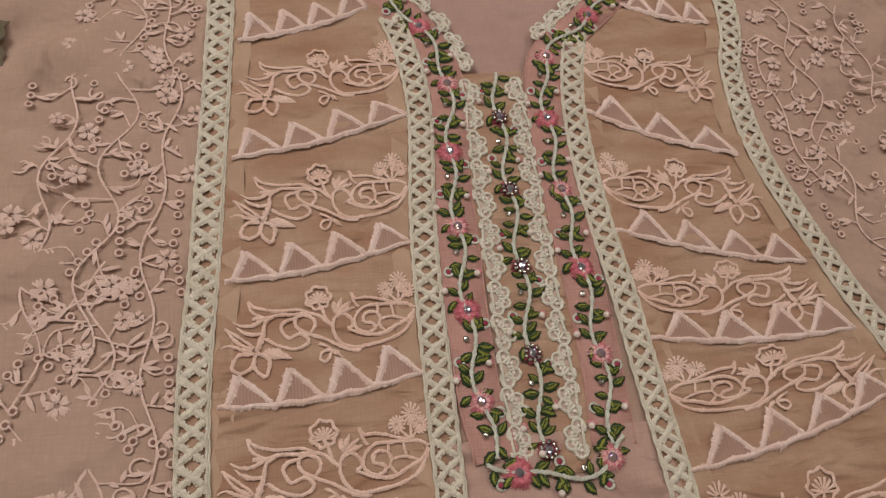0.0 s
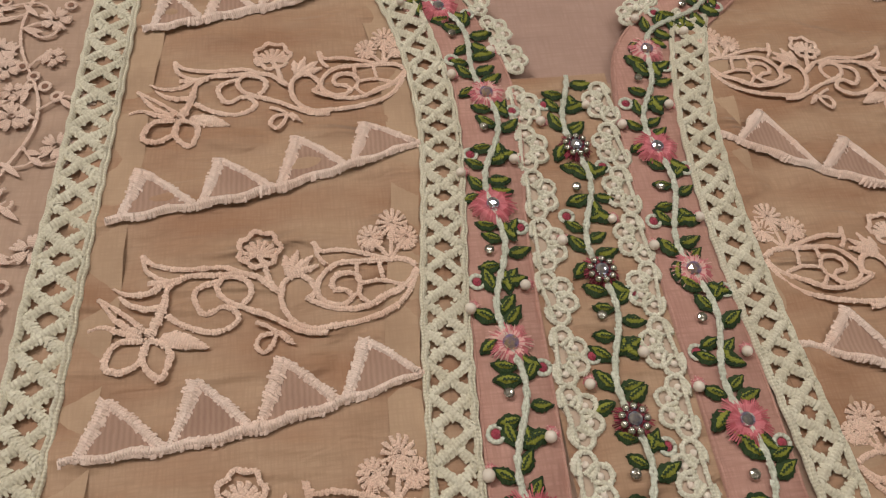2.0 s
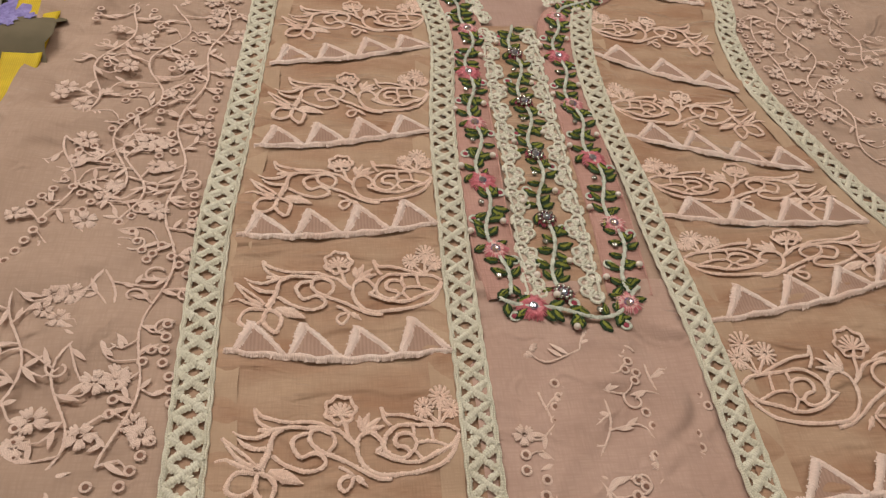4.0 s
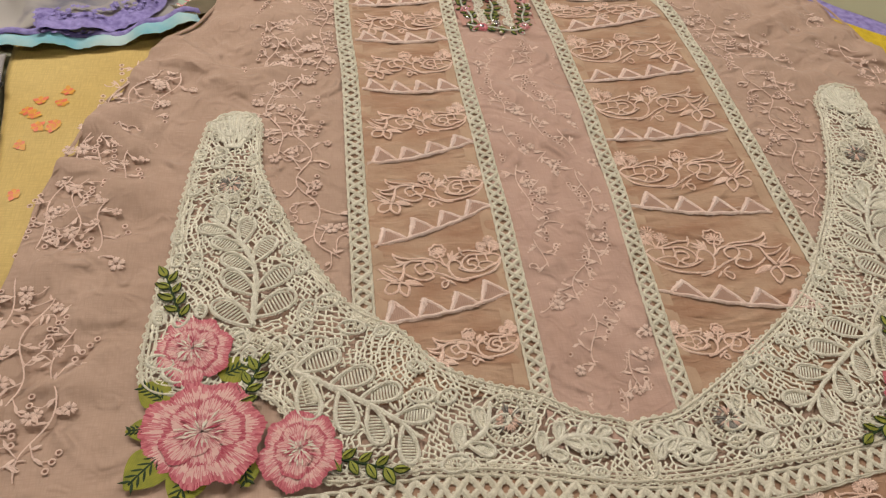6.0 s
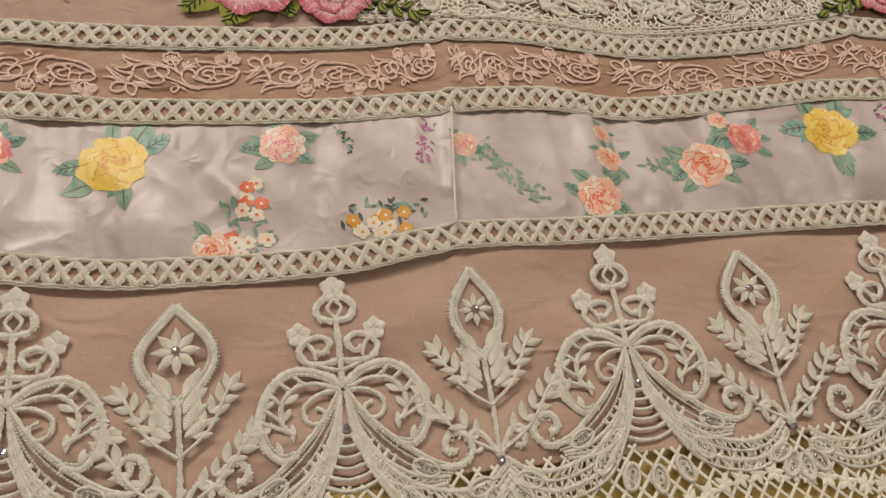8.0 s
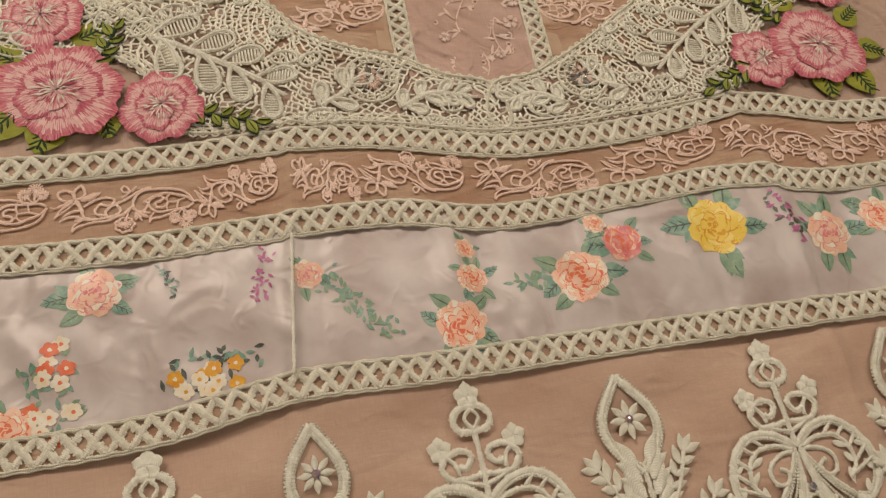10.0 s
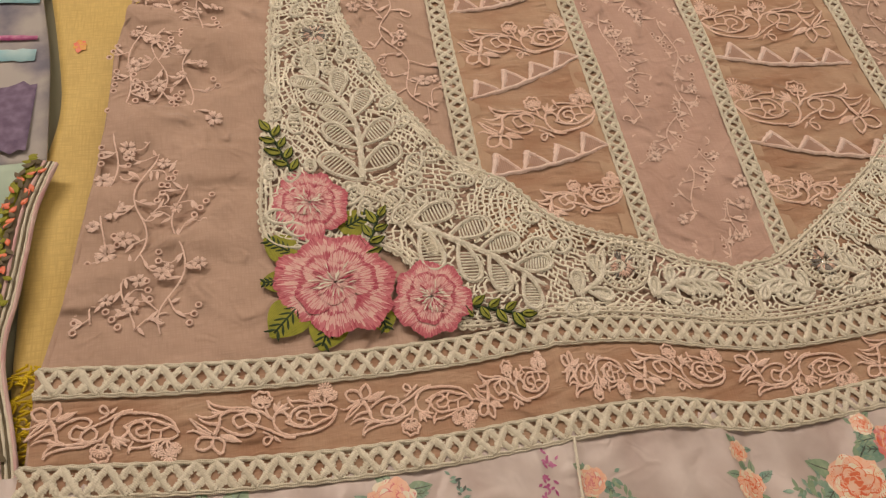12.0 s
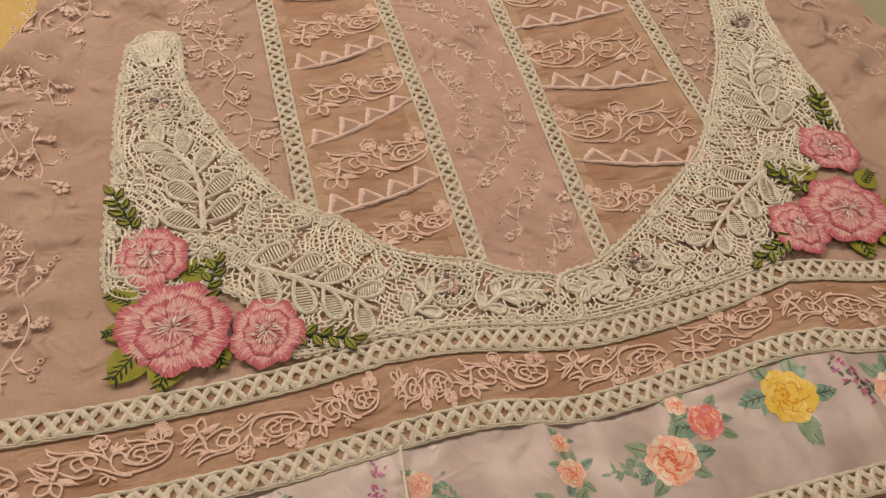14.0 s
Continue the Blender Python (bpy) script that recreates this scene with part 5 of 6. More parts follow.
def leaf_sprig(x, y, ang, n, size, parent_label):
    """A branch of dark green leaves with lime hearts."""
    sp = new("leaf_spray")
    sp.parent = kurta
    sp["label"] = parent_label
    d = np.array([math.cos(ang), math.sin(ang)])
    a = Acc()
    stroke(a, np.array([(x, y) + d * size * 0.92 * n * t / 2 for t in np.linspace(0, 1, 8)]), 0.0016, 0.0040, 0.0012, 0)
    part("stem", a, DKGREEN, sp)
    for k in range(n):
        p = (x, y) + d * size * 0.92 * k / 2
        q = ang + (0.85 if k % 2 else -0.85) * (0.25 if k == n - 1 else 1)
        shared("leaf", LEAFB, sp, on(p[0], p[1], 0.0045, q, size * random.uniform(0.9, 1.15) / 0.0078))


def broad_leaf(x, y, ang, length):
    a = Acc()
    x, y = x - 0.006 * math.cos(ang), y - 0.006 * math.sin(ang)
    petal(a, x, y, ang, length, length * 0.86, 0.0030, 0.0007, 0, 12, 0.82)
    for k in range(5):
        t = 0.2 + 0.15 * k
        p = np.array([x, y]) + np.array([math.cos(ang), math.sin(ang)]) * length * t
        for sg in (-1, 1):
            petal(a, p[0], p[1], ang + sg * 0.75, length * 0.26, 0.0017, 0.0034, 0.0006, 1, 4)
    stroke(a, np.array([(x + length * t * math.cos(ang), y + length * t * math.sin(ang)) for t in (0.25, 0.5, 0.9)]), 0.0014, 0.0034, 0.0006, 1)
    part("rose_leaf", a, [MIDGREEN, DKGREEN], kurta, "moss green embroidered rose leaf")


for q in ((-0.188, -0.243, 4.3, 0.024), (-0.205, -0.235, 3.95, 0.026), (-0.163, -0.24, 4.9, 0.02), (-0.207, -0.2, 2.5, 0.02), (-0.172, -0.187, 0.5, 0.02), (-0.213, -0.218, 3.2, 0.015),
          (0.262, -0.262, 4.6, 0.024), (0.283, -0.262, 5.0, 0.026), (0.295, -0.222, 0.6, 0.02), (0.258, -0.205, 2.4, 0.02), (0.3, -0.245, 5.8, 0.02)):
    broad_leaf(*q)
rose(-0.192, -0.172, 0.0218, 1.06, 0.2, "deep pink embroidered rose applique")
rose(-0.1835, -0.2235, 0.0338, 0.86, 0.9, "large pink embroidered rose applique")
rose(-0.1345, -0.2375, 0.0215, 1.06, 1.6, "small pink embroidered rose applique")
rose(0.2875, -0.187, 0.0222, 1.08, 0.4, "deep pink embroidered rose applique")
rose(0.2645, -0.2415, 0.0325, 0.9, 1.1, "large pink embroidered rose applique")
rose(0.2225, -0.2465, 0.0195, 1.2, 2.0, "small pink embroidered rose applique")
leaf_sprig(-0.200, -0.150, 1.9, 8, 0.0095, "dark green leaf spray beside the roses")
leaf_sprig(-0.118, -0.2435, -0.3, 8, 0.0098, "dark green leaf spray beside the roses")
leaf_sprig(-0.166, -0.208, 1.15, 7, 0.0095, "dark green leaf spray beside the roses")
leaf_sprig(0.300, -0.166, 1.25, 8, 0.0098, "dark green leaf spray beside the roses")
leaf_sprig(0.212, -0.252, 3.5, 8, 0.0098, "dark green leaf spray beside the roses")
leaf_sprig(0.244, -0.222, 2.0, 7, 0.0095, "dark green leaf spray beside the roses")

# ---- the skirt bands ----
def strip_sheet(name, top, bottom, x0, x1, z, material, label, extra=None, nx=260, ny=22):
    a = Acc()
    xs = np.linspace(x0, x1, nx)
    s = np.linspace(0, 1, ny)
    X = np.repeat(xs[None], ny, 0)
    Y = bottom(xs)[None] * (1 - s[:, None]) + top(xs)[None] * s[:, None]
    Z = drape(X, Y) + z + (extra(X, Y, s[:, None]) if extra else 0)
    v = np.stack([X, Y, Z], -1).reshape(-1, 3)
    f = [(i * nx + j, i * nx + j + 1, (i + 1) * nx + j + 1, (i + 1) * nx + j) for i in range(ny - 1) for j in range(nx - 1)]
    a.add(v, f, v[:, :2], 0)
    return part(name, a, material, kurta, label)


strip_sheet("organza_band", lambda x: B1(x) + 0.006, lambda x: B2(x) - 0.006, -0.327, 0.455, 0.0010, ORGANZA, "tan organza band with scroll embroidery")
for x0, x1, flip in ((-0.331, -0.263, 1), (-0.261, -0.190, 0), (-0.190, -0.123, 1), (-0.124, -0.081, 0), (-0.075, -0.040, 1), (-0.041, 0.017, 0), (0.02, 0.091, 1), (0.094, 0.172, 0), (0.174, 0.236, 1), (0.236, 0.304, 0), (0.306, 0.376, 1), (0.378, 0.446, 0)):
    acc = Acc()

    def M(u, v):
        px = x0 + (x1 - x0) * u / 100
        mid = (float(B1(px)) + float(B2(px))) / 2
        return (px, mid + ((0.5 - v / 60) if flip else (v / 60 - 0.5)) * 0.0375)

    scroll_motif(acc, M, 0.00122)
    part("scroll_embroidery", acc, PINKT, kurta, "pink raised scroll embroidery")


def satin_folds(X, Y, s):
    e = np.sin(np.pi * s) ** 0.7
    z = 0.0021 * np.sin(150 * X + 2.2 * np.sin(37 * X) + 14 * Y) * (0.55 + 0.45 * np.sin(21 * X + 1)) + 0.0017 * np.sin(61 * X - 25 * Y + 1.5 * np.sin(83 * X))
    z = z + 0.0011 * np.sin(260 * X + 60 * Y + 2 * np.sin(70 * Y)) * np.clip(np.sin(23 * X), 0, 1) + 0.0006 * np.sin(170 * Y + 60 * X)
    z = z + 0.0016 * np.exp(-((X + 0.075) / 0.004) ** 2) - 0.0012 * np.exp(-((X + 0.09) / 0.008) ** 2)
    pin = 0.0007 * np.sin(700 * X) * (np.exp(-s * 9) + np.exp(-(1 - s) * 9))
    return 0.8 * z * e + pin - 0.0002 + 0.0026 * e


strip_sheet("satin_band", lambda x: B2(x) + 0.004, lambda x: B3(x) - 0.004, -0.338, 0.455, 0.0, SATIN, "pale mauve printed satin band", satin_folds, 420, 30)


def satin_z(x, y):
    s = np.clip((y - B3(x) + 0.004) / (B2(x) - B3(x) + 0.008), 0, 1)
    return satin_folds(np.asarray(x, float), np.asarray(y, float), s)


def print_blob(a, x, y, r, mi, lift, seed, lobes=7, rough=0.16, sy=1.0):
    """A flat printed patch with a wavy edge."""
    rnd = random.Random(seed)
    n, ph, levels = 22, rnd.random() * 6, 0
    v = []
    for q in ((1.0, 0.75, 0.5, 0.25) if r > 0.004 else (1.0, 0.5)):
        levels += 1
        for i in range(n):
            an = 2 * math.pi * i / n
            rr = r * q * (1 + rough * math.sin(lobes * an + ph) + 0.06 * math.sin(3 * an + ph * 2))
            px, py = x + rr * math.cos(an), y + rr * math.sin(an) * sy
            v.append((px, py, drape(px, py) + float(satin_z(px, py)) + lift))
    v.append((x, y, drape(x, y) + float(satin_z(x, y)) + lift))
    f = [(b * n + i, b * n + (i + 1) % n, b * n + n + (i + 1) % n, b * n + n + i) for b in range(levels - 1) for i in range(n)] + [(levels * n - n + i, levels * n - n + (i + 1) % n, levels * n) for i in range(n)]
    a.add(v, f, [q[:2] for q in v], mi)


def print_leaf(a, x, y, ang, length, width, mi, lift):
    t = np.linspace(0, 1, 7)
    half = 0.5 * width * np.sin(np.pi * np.clip(t, 0.03, 0.98) ** 0.85)
    v = []
    for i in range(7):
        for s in (-1, 0, 1):
            px = x + math.cos(ang) * t[i] * length - math.sin(ang) * s * half[i]
            py = y + math.sin(ang) * t[i] * length + math.cos(ang) * s * half[i]
            v.append((px, py, drape(px, py) + float(satin_z(px, py)) + lift))
    a.add(v, [(3 * i + j, 3 * i + 1 + j, 3 * i + 4 + j, 3 * i + 3 + j) for i in range(6) for j in range(2)], [q[:2] for q in v], mi)


def printed_rose(x, y, r, mats, seed, label, leaves=6, reach=1.25):
    """A full-blown rose printed on the satin: leaves behind, then ringed petals in alternating tints."""
    rnd = random.Random(seed)
    a = Acc()
    for k in range(leaves):
        an = k * 2 * math.pi / leaves + rnd.uniform(-0.45, 0.45)
        q = an + rnd.uniform(-0.7, 0.7)
        ln = r * reach * rnd.uniform(0.7, 1.05)
        bx, by = x + 0.72 * r * math.cos(an), y + 0.72 * r * math.sin(an)
        print_leaf(a, bx, by, q, ln, ln * rnd.uniform(0.5, 0.62), 3 if k % 3 else 4, 0.00025 + 0.00001 * k)
        print_leaf(a, bx, by, q, ln * 0.95, ln * 0.05, 5, 0.00033)
        for sv in (0.3, 0.5, 0.7):
            for sd in (-0.7, 0.7):
                print_leaf(a, bx + ln * sv * math.cos(q), by + ln * sv * math.sin(q), q + sd, ln * 0.26, ln * 0.035, 4 if k % 3 else 5, 0.00033)
        if k % 2:
            print_leaf(a, bx, by, q + rnd.choice((-1, 1)) * 0.8, ln * 0.7, ln * 0.34, 4, 0.00024)
    print_blob(a, x, y, r, 0, 0.00034, seed, 8, 0.10, 0.95)
    step = 0
    for ringn, rr, pr, tint, rim, core in ((8, 0.67, 0.36, 2, 1, 0.94), (7, 0.56, 0.33, 0, 1, 0.91), (7, 0.43, 0.3, 2, 1, 0.88), (6, 0.32, 0.26, 0, 1, 0.78), (5, 0.2, 0.2, 1, 0, 0.82), (4, 0.1, 0.15, 1, 0, 0.75)):
        ph = rnd.random() * 6
        for k in range(ringn):
            an = k * 2 * math.pi / ringn + ph + rnd.uniform(-0.12, 0.12)
            px, py, pp = x + rr * r * math.cos(an), y + rr * r * math.sin(an) * 0.95, pr * r * rnd.uniform(0.85, 1.15)
            step += 1
            print_blob(a, px, py, pp, rim, 0.00034 + 0.000005 * step, seed + k, 3, 0.13)
            step += 1
            print_blob(a, px + 0.13 * pp * math.cos(an + 0.5), py + 0.13 * pp * math.sin(an + 0.5), pp * core, tint if (k + ringn) % 3 else 0, 0.00034 + 0.000005 * step, seed + k, 3, 0.13)
    print_blob(a, x, y, 0.07 * r, 1, 0.00034 + 0.000005 * (step + 1), seed + 40, 3, 0.2)
    part("printed_flower", a, mats, kurta, label)


YEL = [P_YEL, P_YELD, P_YELL, P_GRN, P_TEAL, P_DRK]
COR = [P_PEA, P_COR, P_WHT, P_GRN, P_TEAL, P_DRK]
RED = [P_RED, P_COR, P_PEA, P_GRN, P_TEAL, P_DRK]
PEA = [P_PEA, P_RED, P_WHT, P_GRN, P_TEAL, P_DRK]
for k, (px, py, r, mats, lb, lv) in enumerate((
        (-0.254, -0.343, 0.0165, YEL, "yellow rose printed on the satin", 6), (0.149, -0.351, 0.0165, YEL, "yellow rose printed on the satin", 6), (-0.171, -0.3375, 0.0115, PEA, "peach rose printed on the satin", 7),
        (-0.331, -0.347, 0.0125, COR, "coral rose printed on the satin", 4), (-0.312, -0.333, 0.0115, RED, "red rose printed on the satin", 5), (-0.322, -0.317, 0.006, COR, "small coral bud printed on the satin", 5),
        (0.007, -0.341, 0.0055, COR, "small coral bud printed on the satin", 3), (0.007, -0.358, 0.008, COR, "coral rose printed on the satin", 5), (-0.004, -0.381, 0.0125, COR, "coral rose printed on the satin", 6),
        (0.064, -0.366, 0.0135, COR, "coral rose printed on the satin", 6), (0.092, -0.352, 0.011, RED, "red rose printed on the satin", 5), (0.080, -0.339, 0.006, COR, "small coral bud printed on the satin", 5),
        (-0.074, -0.343, 0.0075, PEA, "faded peach rose printed on the satin", 3), (-0.208, -0.394, 0.010, COR, "coral rose printed on the satin", 4), (0.215, -0.366, 0.013, PEA, "peach rose printed on the satin", 6), (0.25, -0.36, 0.011, COR, "coral rose printed on the satin", 6),
        (0.30, -0.38, 0.0165, YEL, "yellow rose printed on the satin", 6), (0.36, -0.36, 0.012, RED, "red rose printed on the satin", 6))):
    printed_rose(px, py, r, mats, 20 + k, lb, lv)


def printed_spray(x, y, ang, length, mats, seed, label, size=0.004, spread=0.005, flowers=0):
    """A loose printed sprig of many small leaves, with small blossoms if asked."""
    rnd = random.Random(seed)
    a = Acc()
    for k in range(int(length / 0.0007)):
        t = k * 0.0007
        px = x + math.cos(ang) * t + rnd.uniform(-1, 1) * spread
        py = y + math.sin(ang) * t + rnd.uniform(-1, 1) * spread
        print_leaf(a, px, py, rnd.uniform(0, 6.28), size * rnd.uniform(0.7, 1.3), size * 0.45, k % 2, 0.0003 + 0.000003 * k)
    for k in range(flowers):
        t = rnd.random() * length
        px, py = x + math.cos(ang) * t + rnd.uniform(-1, 1) * spread * 0.9, y + math.sin(ang) * t + rnd.uniform(-1, 1) * spread * 0.9
        for j in range(5):
            an = j * 1.257 + k
            print_blob(a, px + 0.0022 * math.cos(an), py + 0.0022 * math.sin(an), 0.0017, 2 if k % 3 else 3, 0.00046 + 0.00001 * k, k, 3, 0.1)
        print_blob(a, px, py, 0.0009, 3 if k % 3 else 2, 0.000465 + 0.00001 * k, k, 3, 0.1)
    tagged(part("printed_spray", a, mats, kurta, label), kind="stuff")


printed_spray(-0.092, -0.326, -1.75, 0.03, [P_MAG, P_MAG], 1, "purple wisteria printed on the satin", 0.003, 0.004)
printed_spray(-0.066, -0.345, -0.9, 0.046, [P_TEAL, P_GRN], 2, "teal leaf spray printed on the satin", 0.0042, 0.005)
printed_spray(-0.141, -0.329, -1.2, 0.016, [P_TEAL, P_DRK], 3, "small teal sprig printed on the satin", 0.003, 0.0022)
printed_spray(-0.193, -0.366, -1.5, 0.032, [P_GRN, P_TEAL, P_WHT, P_COR], 4, "coral and white blossom posy printed on the satin", 0.0046, 0.012, 14)
printed_spray(-0.138, -0.384, 0.05, 0.034, [P_DRK, P_TEAL, P_WHT, P_YELD], 5, "white blossom posy printed on the satin", 0.0046, 0.009, 13)
printed_spray(0.03, -0.366, 0.2, 0.02, [P_GRN, P_TEAL], 6, "sage leaves printed on the satin", 0.005, 0.003)
printed_spray(0.188, -0.338, -1.2, 0.03, [P_DRK, P_MAG], 7, "dark leaf sprig printed on the satin", 0.0045, 0.005)
a = Acc()
ys = np.linspace(-0.392, -0.322, 22)
c = np.stack([-0.0785 - 0.0085 * (-0.322 - ys) / 0.07, ys], 1)
stroke(a, c, 0.0014, 0.0046, 0.0009, 0, sat=0.0009)
part("seam", a, CREAMFLAT, kurta, "pale stitched side seam")

# ---- hem: organza with heavy cream lace ----
HEM = lambda x: -0.512 - 0.03 * np.clip(x + 0.15, 0, 1)
strip_sheet("hem_organza", lambda x: B3(x) + 0.008, HEM, -0.336, 0.455, -0.0008, HEMORG, "pinkish tan organza hem panel", lambda X, Y, s: 0.0012 * np.sin(45 * X + 9 * np.sin(20 * Y)) + 0.0008 * np.sin(120 * Y + 20 * X), 220, 40)


def mm(x0, y0, pts):
    return np.array([(x0 + p[0] * 0.001, y0 + p[1] * 0.001) for p in pts])


def palmette(x0, y0):
    """A crowned scroll: finial, two curled buds, veined wings, and dense feathered skirts ending in volutes."""
    a = Acc()
    Z = 0.0016

    def s(w, *pts, taper=None, bumps=0):
        c = spline(mm(x0, y0, pts), 0.0016)
        stroke(a, c, w * 0.001, Z, 0.0009, 0, taper, sat=0.0006)
        if bumps:
            n = normals(c)
            for i in range(1, len(c) - 1, 1):
                p = c[i] + n[i] * bumps * w * 0.00055
                dome(a, p[0], p[1], 0.0011, Z, 0.0008, 0, 6, 2)
        return c

    def chain(*pts):
        c = spline(mm(x0, y0, pts), 0.0015)
        stroke(a, c, 0.0009, Z, 0.0004, 0)
        for p in c:
            dome(a, p[0], p[1], 0.0008, Z + 0.0002, 0.0008, 0, 6, 2)

    def bud(px, py, r):
        for k in range(5):
            an = k * 1.257 + 0.3
            petal(a, x0 + px * 0.001, y0 + py * 0.001, an, r * 0.001, r * 0.0009, Z, 0.0009, 0, 6, 1.4)

    bud(0, -6, 6.5)
    petal(a, x0, y0 - 0.008, math.pi / 2, 0.009, 0.006, Z, 0.0011, 0)
    for sg in (-1, 1):
        s(3.4, (0, -23), (sg * 7, -21.5), (sg * 9, -16), (sg * 5, -11.5), (0, -11))
        s(1.8, (0, -22), (sg * 3.4, -16.5), (0, -12))
        bud(sg * 18, -28, 6)
        s(3.0, (sg * 1, -42), (sg * 8, -43), (sg * 15, -42), (sg * 18.5, -36), (sg * 14, -31), (sg * 8, -30), (sg * 4, -33), (sg * 7, -38), (sg * 11, -37))
        s(2.0, (sg * 11, -41), (sg * 12, -36), (sg * 16, -31))
        s(2.2, (0, -47), (sg * 7, -45), (sg * 12, -42))
        # wing
        c = s(3.6, (0, -54), (sg * 10, -47), (sg * 22, -45), (sg * 32, -51), (sg * 38, -63), (sg * 37, -76), (sg * 30, -84), (sg * 22, -83), bumps=1 if sg < 0 else -1)
        inn = s(2.4, (sg * 3, -55), (sg * 12, -52), (sg * 22, -53), (sg * 28, -60), (sg * 28, -69), (sg * 23, -74))
        m = min(len(c), len(inn))
        for i in range(8, m, 4):
            stroke(a, np.array([c[min(len(c) - 1, i + 7)], inn[i]]), 0.0019, Z, 0.0008, 0, sat=0.0007)
        s(2.2, (sg * 3, -56), (sg * 11, -57), (sg * 18, -62), (sg * 17, -69), (sg * 11, -70), (sg * 9, -65), (sg * 13, -63))
        for lx, ly, la in ((20, -56, -0.5), (24, -62, -0.9), (24, -69, -1.6), (31, -58, -0.4), (33, -67, -1.0), (31, -76, -1.8)):
            petal(a, x0 + sg * lx * 0.001, y0 + ly * 0.001, la if sg > 0 else math.pi - la, 0.008, 0.0032, Z, 0.0008, 0)
        bud(sg * 42, -72, 4.2)
        petal(a, x0 + sg * 0.039, y0 - 0.073, math.pi / 2 - sg * 1.7, 0.009, 0.0045, Z, 0.001, 0)
        # upper skirt and its volute
        for k in range(6):
            pts = ((sg * 1.2, -55 - 0.6 * k), (sg * (9.5 - 1.1 * k), -68 - 2.1 * k), (sg * (22 - 1.9 * k), -81 - 3.0 * k), (sg * (36 - 1.7 * k), -92 - 2.4 * k), (sg * (47 - 0.9 * k), -97 - 1.4 * k))
            if k in (0, 3, 5):
                r1 = s(2.1, *pts, bumps=(1 if sg < 0 else -1) if k == 0 else 0)
                if k == 3:
                    r0 = r1
            else:
                chain(*pts)
        for i in range(6, min(len(r0), len(r1)) - 1, 2):
            stroke(a, np.array([r0[i], r1[i]]), 0.0010, Z - 0.0002, 0.0008, 0)
        s(3.4, (sg * 40, -96), (sg * 50, -97), (sg * 56, -91), (sg * 53, -83), (sg * 46, -83), (sg * 44, -89), (sg * 49, -91))
        for k in range(9):
            an = 0.7 * k
            p = mm(x0, y0, [(sg * (50 + 4.6 * math.cos(an)), -90 + 5 * math.sin(an))])[0]
            dome(a, p[0], p[1], 0.0009, Z, 0.0008, 0, 6, 2)
        # lower festoon, out to the foot of the next motif
        ribs = []
        for k in range(4):
            pts = ((sg * 2, -62 - 5 * k), (sg * (9 + k), -82 - 5.5 * k), (sg * 25, -100 - 5 * k), (sg * 46, -108 - 4.6 * k), (sg * 62, -106 - 4 * k), (sg * 72, -99 - 3 * k))
            ribs.append(s(2.8 if k % 2 == 0 else 1.6, *pts))
        for k in range(3):
            m = min(len(ribs[k]), len(ribs[k + 1]))
            for i in range(3, m, 2):
                stroke(a, np.array([ribs[k][i], ribs[k + 1][i]]), 0.0011, Z - 0.0002, 0.0008, 0)
    s(3.0, (0, -22), (0.4, -36), (0, -55))
    for r in (6, 10, 14, 18, 22, 26):
        q = np.linspace(math.pi * 1.2, math.pi * 1.8, 14)
        stroke(a, np.stack([x0 + r * 0.001 * np.cos(q), y0 - 0.070 + r * 0.0012 * np.sin(q)], 1), 0.0019 if r % 4 else 0.0012, Z, 0.0009, 0, sat=0.0007)
    pl = part("palmette", a, WHITE, kurta, "raised cream lace palmette")
    shared("stone", STONE, pl, on(x0, y0 - 0.0735, Z + 0.0016))
    for k in range(7):
        an = math.pi * (1.14 + 0.72 * k / 6)
        px, py = x0 + 0.031 * math.cos(an), y0 - 0.079 + 0.034 * math.sin(an)
        drop(px, py, an, pl)


def drop(px, py, an, parent):
    """An almond of lace holding small pearls."""
    a = Acc()
    t = np.linspace(0, 2 * math.pi, 16)
    u, w = np.array([math.cos(an), math.sin(an)]), np.array([-math.sin(an), math.cos(an)])
    o = np.array([px, py])
    stroke(a, o + u * (0.0062 * (1 - np.cos(t)))[:, None] + w * (0.0036 * np.sin(t))[:, None], 0.0019, 0.0016, 0.0012, 0)
    petal(a, px, py, an, 0.012, 0.006, 0.0008, 0.0004, 0, 5)
    part("almond", a, WHITE, parent)
    for d in (0.004, 0.0065, 0.009):
        p = o + u * d
        shared("bead", SEED, parent, on(p[0], p[1], 0.0022, 0, 0.9))


LL = Acc()
tt = np.linspace(0, 1, 8)
hf = 0.0022 * np.sin(np.pi * np.clip(tt, 0.03, 0.97) ** 0.85) ** 0.8
for i in range(8):
    for s in (-1, -0.5, 0, 0.5, 1):
        LL.v.append((tt[i] * 0.0092, s * hf[i], 0.0016 * (1 - abs(s)) ** 0.6 - (0.0006 if s == 0 else 0)))
        LL.uv.append((tt[i] * 0.0092 + 0.5 * abs(s) * hf[i], s * hf[i]))
LL.f = [(5 * i + j, 5 * i + 1 + j, 5 * i + 6 + j, 5 * i + 5 + j) for i in range(7) for j in range(4)]
LL.m = [0] * len(LL.f)
LACE_LEAF = LL.mesh("lace_leaf", [WHITE])


rng = random.Random(5).uniform


